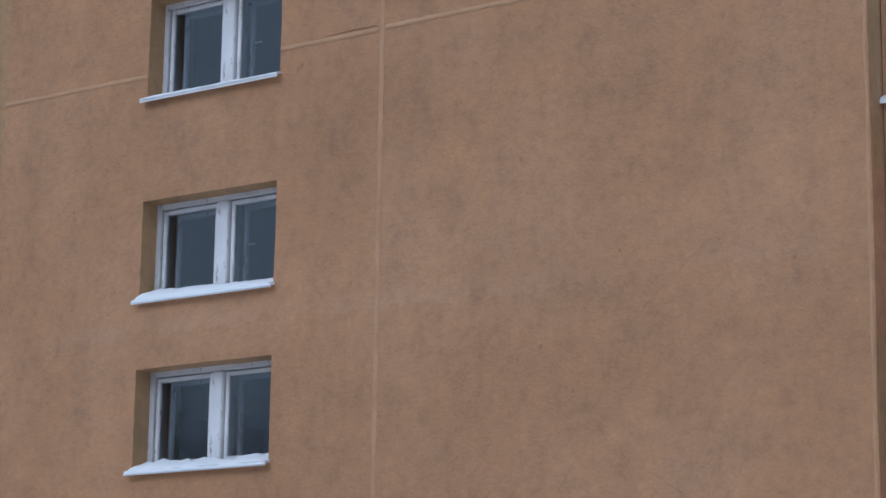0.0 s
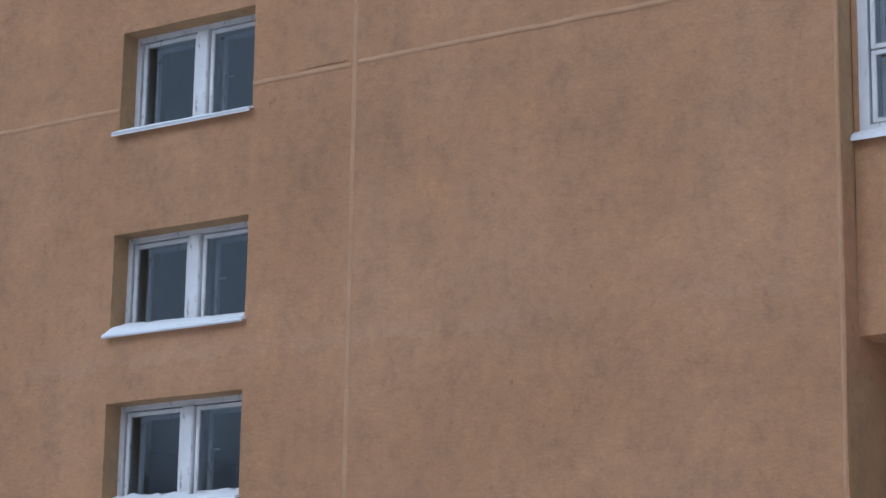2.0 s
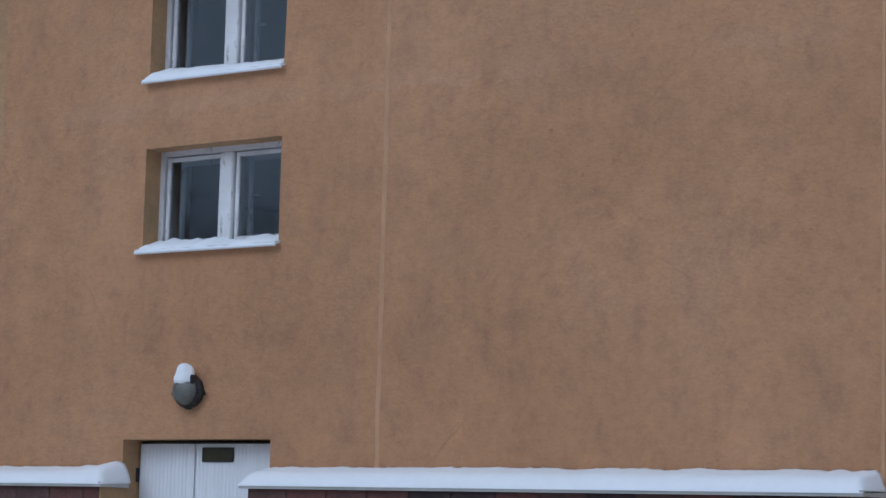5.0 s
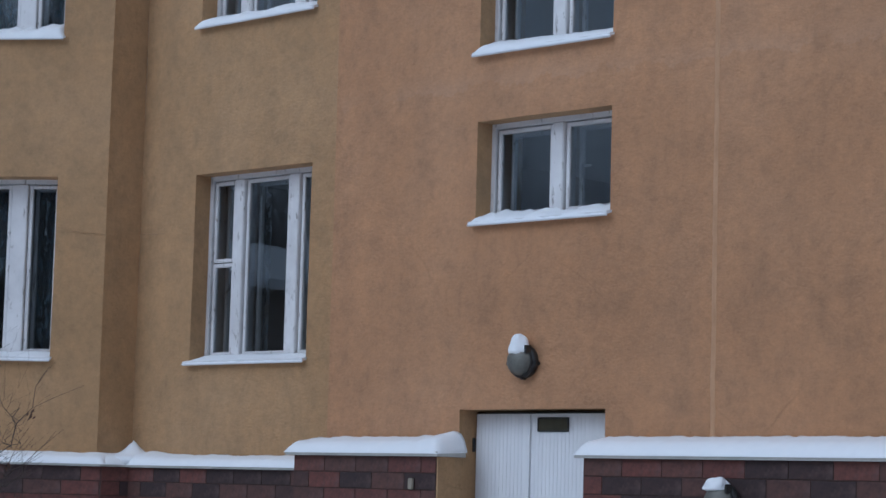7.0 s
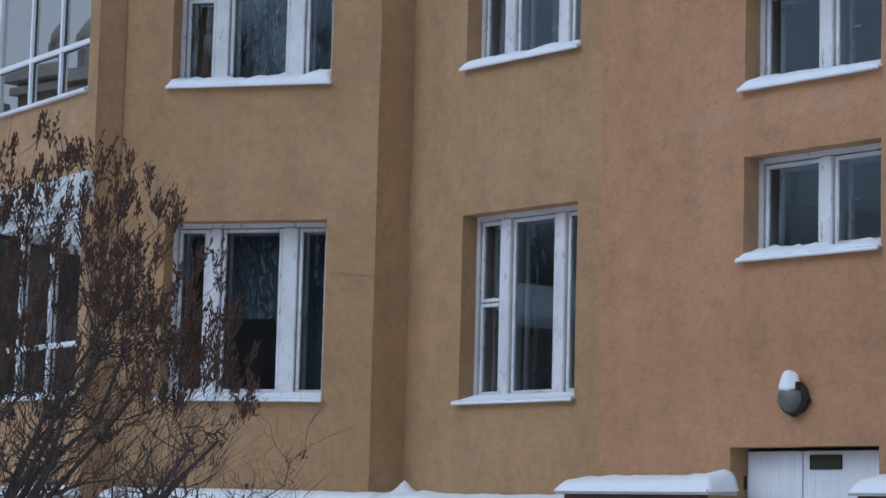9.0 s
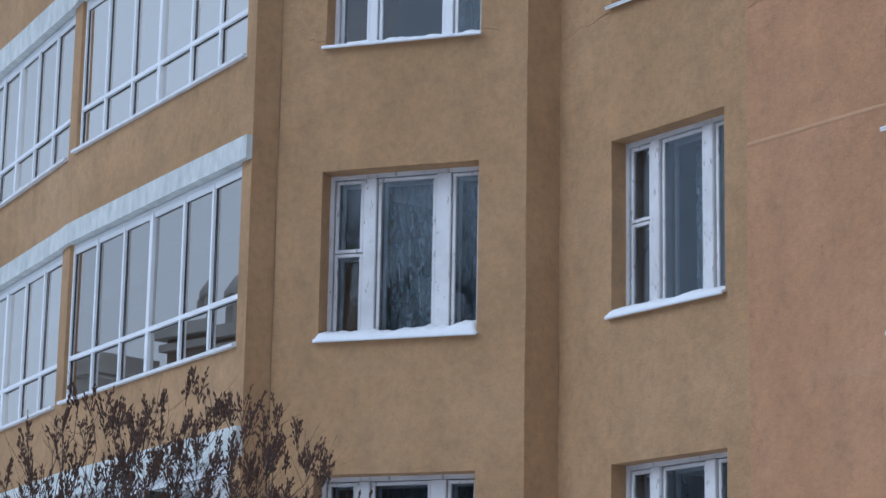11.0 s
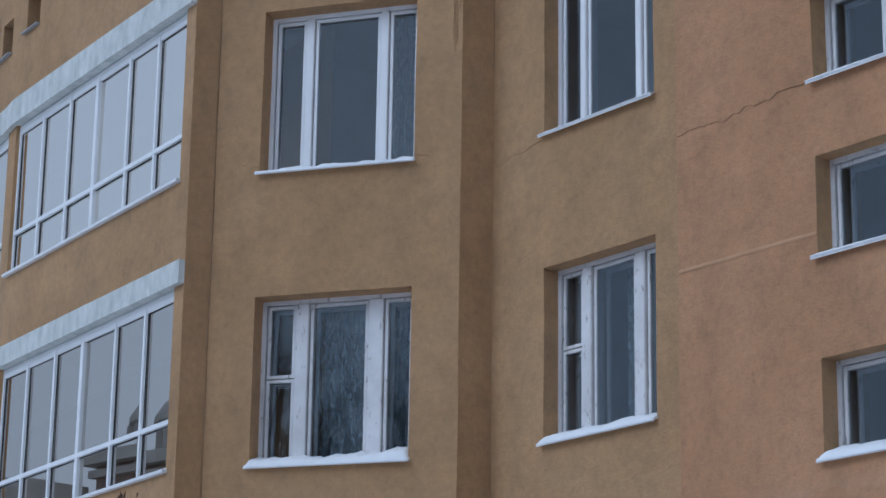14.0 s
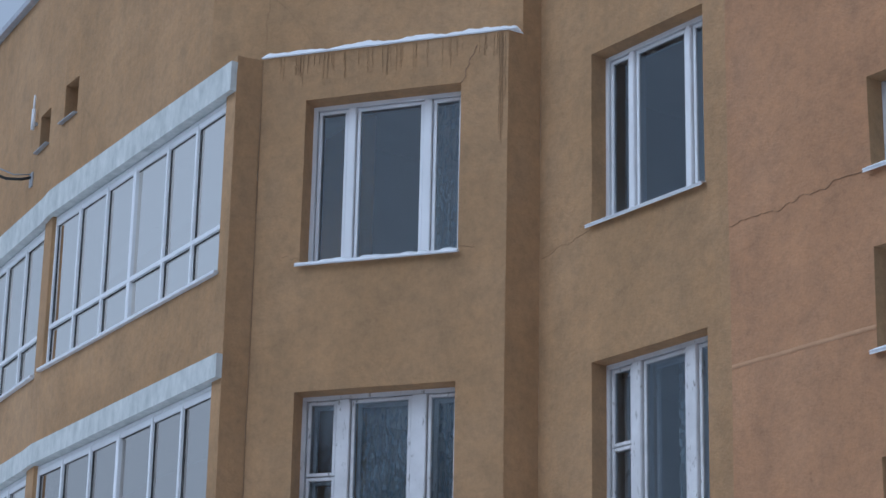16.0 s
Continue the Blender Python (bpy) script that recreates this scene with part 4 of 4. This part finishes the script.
part("cable", tube([(0.0, -0.02, 0.05), (-0.05, -0.2, 0.03), (-0.1, -0.36, 0.09), (-0.13, -0.43, 0.16), (-0.15, -0.45, 0.2)], 0.008), METAL, arm, "thin grey cable", True)
sensor = thing("outdoor_sensor", pose(A[0], A[1], 11.3, 0, 0, T1) @ Matrix.Translation((L1 - 0.95, 0, 0)), "small white stick-shaped fitting on the wall", "fitting")
body = part("body", tube([(0, -0.05, 0), (0, -0.05, 0.25)], 0.024), PVC, sensor, "", True)
part("tip", tube([(0, -0.05, 0.25), (0, -0.05, 0.42)], 0.013), PVC, body, "", True)
part("holder", boxed(-0.02, 0.02, -0.05, 0.01, 0.05, 0.09), METAL, sensor)

# ---- shrubs and trees ----
BARK = plain("dark_bark", (0.045, 0.034, 0.027), (0.12, 0.09, 0.07), 0.9, 0, 30.0, 0.5, 0.01)
POD = plain("dry_seed_heads", (0.06, 0.03, 0.019), (0.16, 0.08, 0.05), 0.85, 0, 40.0)


def add_tube(verts, faces, points, radii, n):
    base = len(verts)
    for i, p in enumerate(points):
        d = (points[min(i + 1, len(points) - 1)] - points[max(i - 1, 0)]).normalized()
        s = d.orthogonal().normalized()
        t = d.cross(s)
        for j in range(n):
            a = 2 * math.pi * j / n
            verts.append(p + radii[i] * (math.cos(a) * s + math.sin(a) * t))
    for i in range(len(points) - 1):
        for j in range(n):
            k = (j + 1) % n
            faces.append((base + i * n + j, base + i * n + k, base + (i + 1) * n + k, base + (i + 1) * n + j))


def arc(a, b, rise, rng, n, shake):
    """Points from a to b that first lean out and then rise."""
    out = []
    for i in range(n + 1):
        f = i / n
        p = a.lerp(b, f)
        p.z = a.z + (b.z - a.z) * f ** rise
        if 0 < i < n:
            p += Vector((rng.uniform(-1, 1), rng.uniform(-1, 1), rng.uniform(-1, 1))) * shake
        out.append(p)
    return out


FAR_BARK = plain("frosted_bark", (0.07, 0.065, 0.06), (0.16, 0.155, 0.15), 0.9, 0, 8.0)


def mesh_from(name, verts, faces, material):
    me = bpy.data.meshes.new(name)
    me.from_pydata([tuple(v) for v in verts], [], faces)
    me.materials.append(material)
    me.update()
    return me


def shrub(seed, height, radius, stems, branches, twigs, pods, thick, bark=BARK, lean=(0.0, 0.0)):
    """Branch and seed-head meshes of a many-stemmed shrub whose crown is an uneven dome."""
    rng = random.Random(seed)
    bv, bf, pv, pf = [], [], [], []
    snowy, trunks = [], []

    def dome(r):
        return height * 1.02 * max(0.05, 1 - min(1, r / (radius * 1.08)) ** 3.2) ** 0.6

    nodes = []
    for i in range(stems):
        az, r = 2 * math.pi * (i + rng.uniform(-0.3, 0.3)) / stems, radius * rng.uniform(0.15, 0.8)
        low = pods and i % 2
        if low:
            r = radius * rng.uniform(0.45, 1.0)
        top = Vector((r * math.cos(az), r * math.sin(az), dome(r) * (rng.uniform(0.5, 0.68) if low else rng.uniform(0.62, 0.8))))
        foot = Vector((0.12 * math.cos(az), 0.12 * math.sin(az), 0)) * rng.uniform(0.5, 2.2) - Vector((*lean, 0))
        pts = arc(foot, top, 1.5 if low else 1.2, rng, 9, 0.055 * height / 3.5)
        tv, tf = [], []
        add_tube(tv, tf, pts, [thick * (1 - 0.75 * k / 9) for k in range(10)], 6)
        trunks.append(mesh_from("stem", tv, tf, bark))
        nodes += [(p, thick * (1 - 0.75 * k / 9)) for k, p in enumerate(pts) if k > 2]
        snowy.append(pts[2:6])
    for i in range(branches):
        az, f = rng.uniform(0, 2 * math.pi), rng.random() ** 0.5
        r = radius * 1.05 * f
        tip = Vector((r * math.cos(az), r * math.sin(az), dome(r) * rng.uniform(0.2, 1.0) ** 0.75 + rng.uniform(-0.06, 0.08) * height / 3.5))
        if pods and i % 6 == 0:
            # low shoots that spread past the crown
            r = radius * rng.uniform(0.4, 1.04)
            tip = Vector((r * math.cos(az), r * math.sin(az), rng.uniform(1.5, 2.4)))
        below = [q for q in nodes if q[0].z < tip.z - 0.1]
        start, rad = min(below or nodes, key=lambda q: (q[0] - tip).length * (0.85 + 0.3 * rng.random()))
        pts = arc(start, tip, 1.35, rng, 7, 0.034 * height / 3.5)
        r0 = min(rad * 0.6, thick * 0.34)
        add_tube(bv, bf, pts, [r0 * (1 - 0.72 * k / 7) for k in range(8)], 4)
        if i % (9 if branches > 1000 else 3) == 0:
            nodes += [(p, r0 * 0.7) for p in pts[3:6]]
        for t in range(twigs):
            at = pts[rng.randint(3, 7)] if t > 3 else pts[7 - t % 2]
            out = Vector((at.x, at.y, 0)).normalized() * 0.5 + Vector((rng.uniform(-0.7, 0.7), rng.uniform(-0.7, 0.7), rng.uniform(0.35, 1.3)))
            end = at + out.normalized() * rng.uniform(0.09, 0.3) * height / 3.5
            mid = at.lerp(end, 0.5) + Vector((rng.uniform(-1, 1), rng.uniform(-1, 1), 0)) * 0.02
            add_tube(bv, bf, [at, mid, end], [r0 * 0.3, r0 * 0.24, r0 * 0.16], 3)
        high = tip.z > 0.76 * dome(math.hypot(tip.x, tip.y)) and tip.z > 2.1 and i % 6 > 0
        if pods and rng.random() < (0.95 if high else 0.11):
            for spike in range(3 if high else 1):
                at = pts[7] - Vector((0, 0, rng.uniform(0.0, 0.06)))
                way = Vector((tip.x * 0.12 + rng.uniform(-0.4, 0.4), tip.y * 0.12 + rng.uniform(-0.4, 0.4), 1.0)).normalized()
                long = rng.uniform(0.09, 0.19) if high else rng.uniform(0.03, 0.06)
                add_tube(bv, bf, [at, at + way * long * 0.5, at + way * long], [0.0026, 0.002, 0.0015], 3)
                for k in range(pods if high else 5):
                    f = rng.uniform(0.25, 1.1)
                    side = Vector((rng.uniform(-1, 1), rng.uniform(-1, 1), 0)) * 0.028 * (1.25 - f)
                    c = at + way * long * f + side
                    d = (way + side * 22 + Vector((rng.uniform(-0.2, 0.2), rng.uniform(-0.2, 0.2), 0.2))).normalized()
                    ln, w = rng.uniform(0.01, 0.018), rng.uniform(0.0036, 0.006)
                    s = d.orthogonal().normalized() * w
                    u = d.cross(s)
                    b = len(pv)
                    pv.extend([c - d * ln, c + s, c + u, c - s, c - u, c + d * ln])
                    for j in range(4):
                        q = (j + 1) % 4
                        pf.append((b, b + 1 + q, b + 1 + j))
                        pf.append((b + 5, b + 1 + j, b + 1 + q))
    return trunks, mesh_from("crown", bv, bf, bark), mesh_from("seed_crown", pv, pf, POD) if pods else None, snowy


def plant(name, m, meshes, label, category, group=""):
    ob = thing(name, m, label, category, group)
    for mesh in meshes[0]:
        new("stem", mesh).parent = ob
    for name, mesh, text in (("crown", meshes[1], "bare dark twigs"), ("seed_crown", meshes[2], "dry brown seed clusters")):
        if mesh:
            c = new(name, mesh)
            c.parent = ob
            tagged(c, text, kind="stuff")
    return ob


LILAC = (-10.6, 5.86)
lilac_mesh = shrub(5, 3.4, 1.62, 40, 2300, 3, 14, 0.034, lean=(0.6, 0.95))
plant("lilac_shrub", pose(*LILAC, 0), lilac_mesh, "bare lilac shrub with dry brown seed heads and a little snow", "shrub")
sv, sf = [], []
for line in lilac_mesh[3]:
    if len(sf) < 4000:
        add_tube(sv, sf, [p + Vector((0, 0, 0.02)) for p in line], [0.004, 0.02, 0.016, 0.004], 6)
branch_snow = new("branch_snow", mesh_from("branch_snow", sv, sf, SNOW))
branch_snow.location = (*LILAC, 0)
tagged(branch_snow, "thin snow lying along the shrub's stems", "snow", kind="stuff")

# bare trees and houses across the yard, which show in the panes
tree_mesh = shrub(9, 13.0, 3.6, 10, 380, 6, 0, 0.14, FAR_BARK)
first = plant("bare_tree", pose(-34, -22, 0), tree_mesh, "tall bare winter tree across the yard", "tree", "bare trees across the yard")
rng = random.Random(4)
for i in range(26):
    x, y = (-62 + i * 2.7 + rng.uniform(-1, 1), -24 + rng.uniform(-4, 4)) if i < 18 else (-16 + (i - 18) * 3.0, -14 + rng.uniform(-3, 3))
    copy_thing(first, pose(x, y, 0, 0, 0, rng.uniform(0, 360)) @ Matrix.Scale(1.0, 4))

for i in range(12):
    copy_thing(first, pose(-50 + rng.uniform(-6, 6), -9 + 1.3 * i + rng.uniform(-1, 1), 0, 0, 0, rng.uniform(0, 360)) @ Matrix.Scale(0.74, 4))

for i in range(11):
    copy_thing(first, pose(-14 + 1.7 * i + rng.uniform(-0.6, 0.6), -19 + rng.uniform(-1.5, 1.5), 0, 0, 0, rng.uniform(0, 360)) @ Matrix.Scale(1.32, 4))
for i in range(14):
    copy_thing(first, pose(-70 + 1.6 * (i - 7) + rng.uniform(-1, 1), -37 - 1.8 * (i - 7) + rng.uniform(-3, 3), 0, 0, 0, rng.uniform(0, 360)) @ Matrix.Scale(1.35, 4))

YARD_TIMBER = plain("dark_yard_timber", (0.24, 0.21, 0.18), (0.36, 0.31, 0.27), 0.9, 0, 2.0, stretch=(4, 4, 0.5))
YARD_BROWN = plain("brown_yard_brick", (0.2, 0.15, 0.12), (0.3, 0.235, 0.2), 0.9, 0, 2.0)
YARD_WALL = plain("grey_yard_plaster", (0.42, 0.4, 0.37), (0.55, 0.52, 0.48), 0.9, 0, 1.0)
DARK_GLASS = plain("dark_far_pane", (0.03, 0.035, 0.04), (0.07, 0.075, 0.08), 0.1, 0, 2.0)


def lathe_up(profile, n):
    """A round body about the z axis; profile: (radius, z)."""
    bm = lathe([(r, z) for r, z in profile], n)
    for v in bm.verts:
        v.co = (v.co.x, v.co.z, v.co.y)
    bmesh.ops.recalc_face_normals(bm, faces=bm.faces)
    return bm


def yard_house(m, w, d, h, ridge, rows, cols, label, walls):
    """A house across the yard: body, snowy gable or flat roof, and its windows."""
    house = thing("house", m, label, "house", "houses across the yard")
    part("wall", boxed(-w / 2, w / 2, -d / 2, d / 2, 0, h), walls, house)
    bm = bmesh.new()
    if ridge:
        prof = [(-d / 2 - 0.4, h - 0.1), (0, h + ridge), (d / 2 + 0.4, h - 0.1), (d / 2 + 0.4, h - 0.35), (0, h + ridge - 0.25), (-d / 2 - 0.4, h - 0.35)]
        ends = [[bm.verts.new((x, y, z)) for y, z in prof] for x in (-w / 2 - 0.3, w / 2 + 0.3)]
        bm.faces.new(ends[0])
        bm.faces.new(ends[1][::-1])
        for i in range(6):
            bm.faces.new([ends[0][(i + 1) % 6], ends[0][i], ends[1][i], ends[1][(i + 1) % 6]])
        bmesh.ops.recalc_face_normals(bm, faces=bm.faces)
    else:
        box(bm, -w / 2 - 0.5, w / 2 + 0.5, -d / 2 - 0.5, d / 2 + 0.5, h, h + 0.5)
        box(bm, -w / 2 - 0.25, w / 2 + 0.25, -d / 2 - 0.25, d / 2 + 0.25, h - 0.5, h - 0.2)
        if w > 8:
            box(bm, -w * 0.36, w * 0.36, -d * 0.36, d * 0.36, h + 0.5, h + 2.0)
            box(bm, -w * 0.39, w * 0.39, -d * 0.39, d * 0.39, h + 2.0, h + 2.25)
            box(bm, -w * 0.16, w * 0.22, -d / 5, d / 5, h + 2.25, h + 3.3)
            for k in range(9):
                x = -w / 2 + k * w / 8
                box(bm, x - 0.06, x + 0.06, -d / 2 - 0.4, -d / 2 - 0.28, h + 0.5, h + 1.5)
            box(bm, -w / 2, w / 2, -d / 2 - 0.38, -d / 2 - 0.3, h + 1.42, h + 1.5)
    part("roof", bm, SNOW if ridge else YARD_WALL, house, "snow-covered roof" if ridge else "stepped flat roof")
    for r in range(rows):
        for c in range(cols):
            x, z = -w / 2 + (c + 0.5) * w / cols, 1.2 + r * 3.0
            for side in (-1, 1):
                part("window", boxed(x - 0.7, x + 0.7, side * d / 2 - 0.03, side * d / 2 + 0.03, z, z + 1.5), DARK_GLASS, house)
    return house


yard_house(pose(-48, -19, 0, 0, 0, 84), 18, 12, 6.8, 1.7, 1, 4, "dark timber house with a snow-covered gable roof", YARD_TIMBER)
yard_house(pose(-89, -9.5, 0, 0, 0, 70), 11, 12, 14.6, 0, 5, 5, "brown apartment block with a stepped roof", YARD_BROWN)
tower = yard_house(pose(-84.5, -15.6, 0, 0, 0, 70), 5.6, 6, 18.6, 0, 6, 3, "slim brown tower block with a domed roof", YARD_BROWN)
part("dome", lathe_up([(2.5, 19.1), (2.5, 20.2), (2.7, 20.25), (2.7, 20.5), (2.3, 21.1), (1.6, 21.7), (0.7, 22.1), (0.1, 22.2)], 24), YARD_WALL, tower, "pale domed roof")
for turn in range(8):
    fin = part("cornice_block", boxed(-0.25, 0.25, -2.75, -2.45, 19.1, 20.2), YARD_WALL, tower)
    fin.rotation_euler = (0, 0, turn * math.pi / 4)
yard_house(pose(-92, 12, 0, 0, 0, 80), 26, 14, 11.5, 2.0, 3, 6, "long grey block with a snowy roof", YARD_WALL)
# two unseen houses, added so that the lowest panes reflect dark brown
yard_house(pose(-7, -31, 0, 0, 0, 0), 30, 11, 5.6, 1.2, 1, 8, "long brown house with a snowy roof, added unseen to darken the bay panes", YARD_BROWN)
yard_house(pose(-61, -1, 0, 0, 0, 75), 30, 9, 9.0, 1.5, 3, 8, "brown house with a low snowy roof, added unseen to darken the balcony panes", YARD_BROWN)
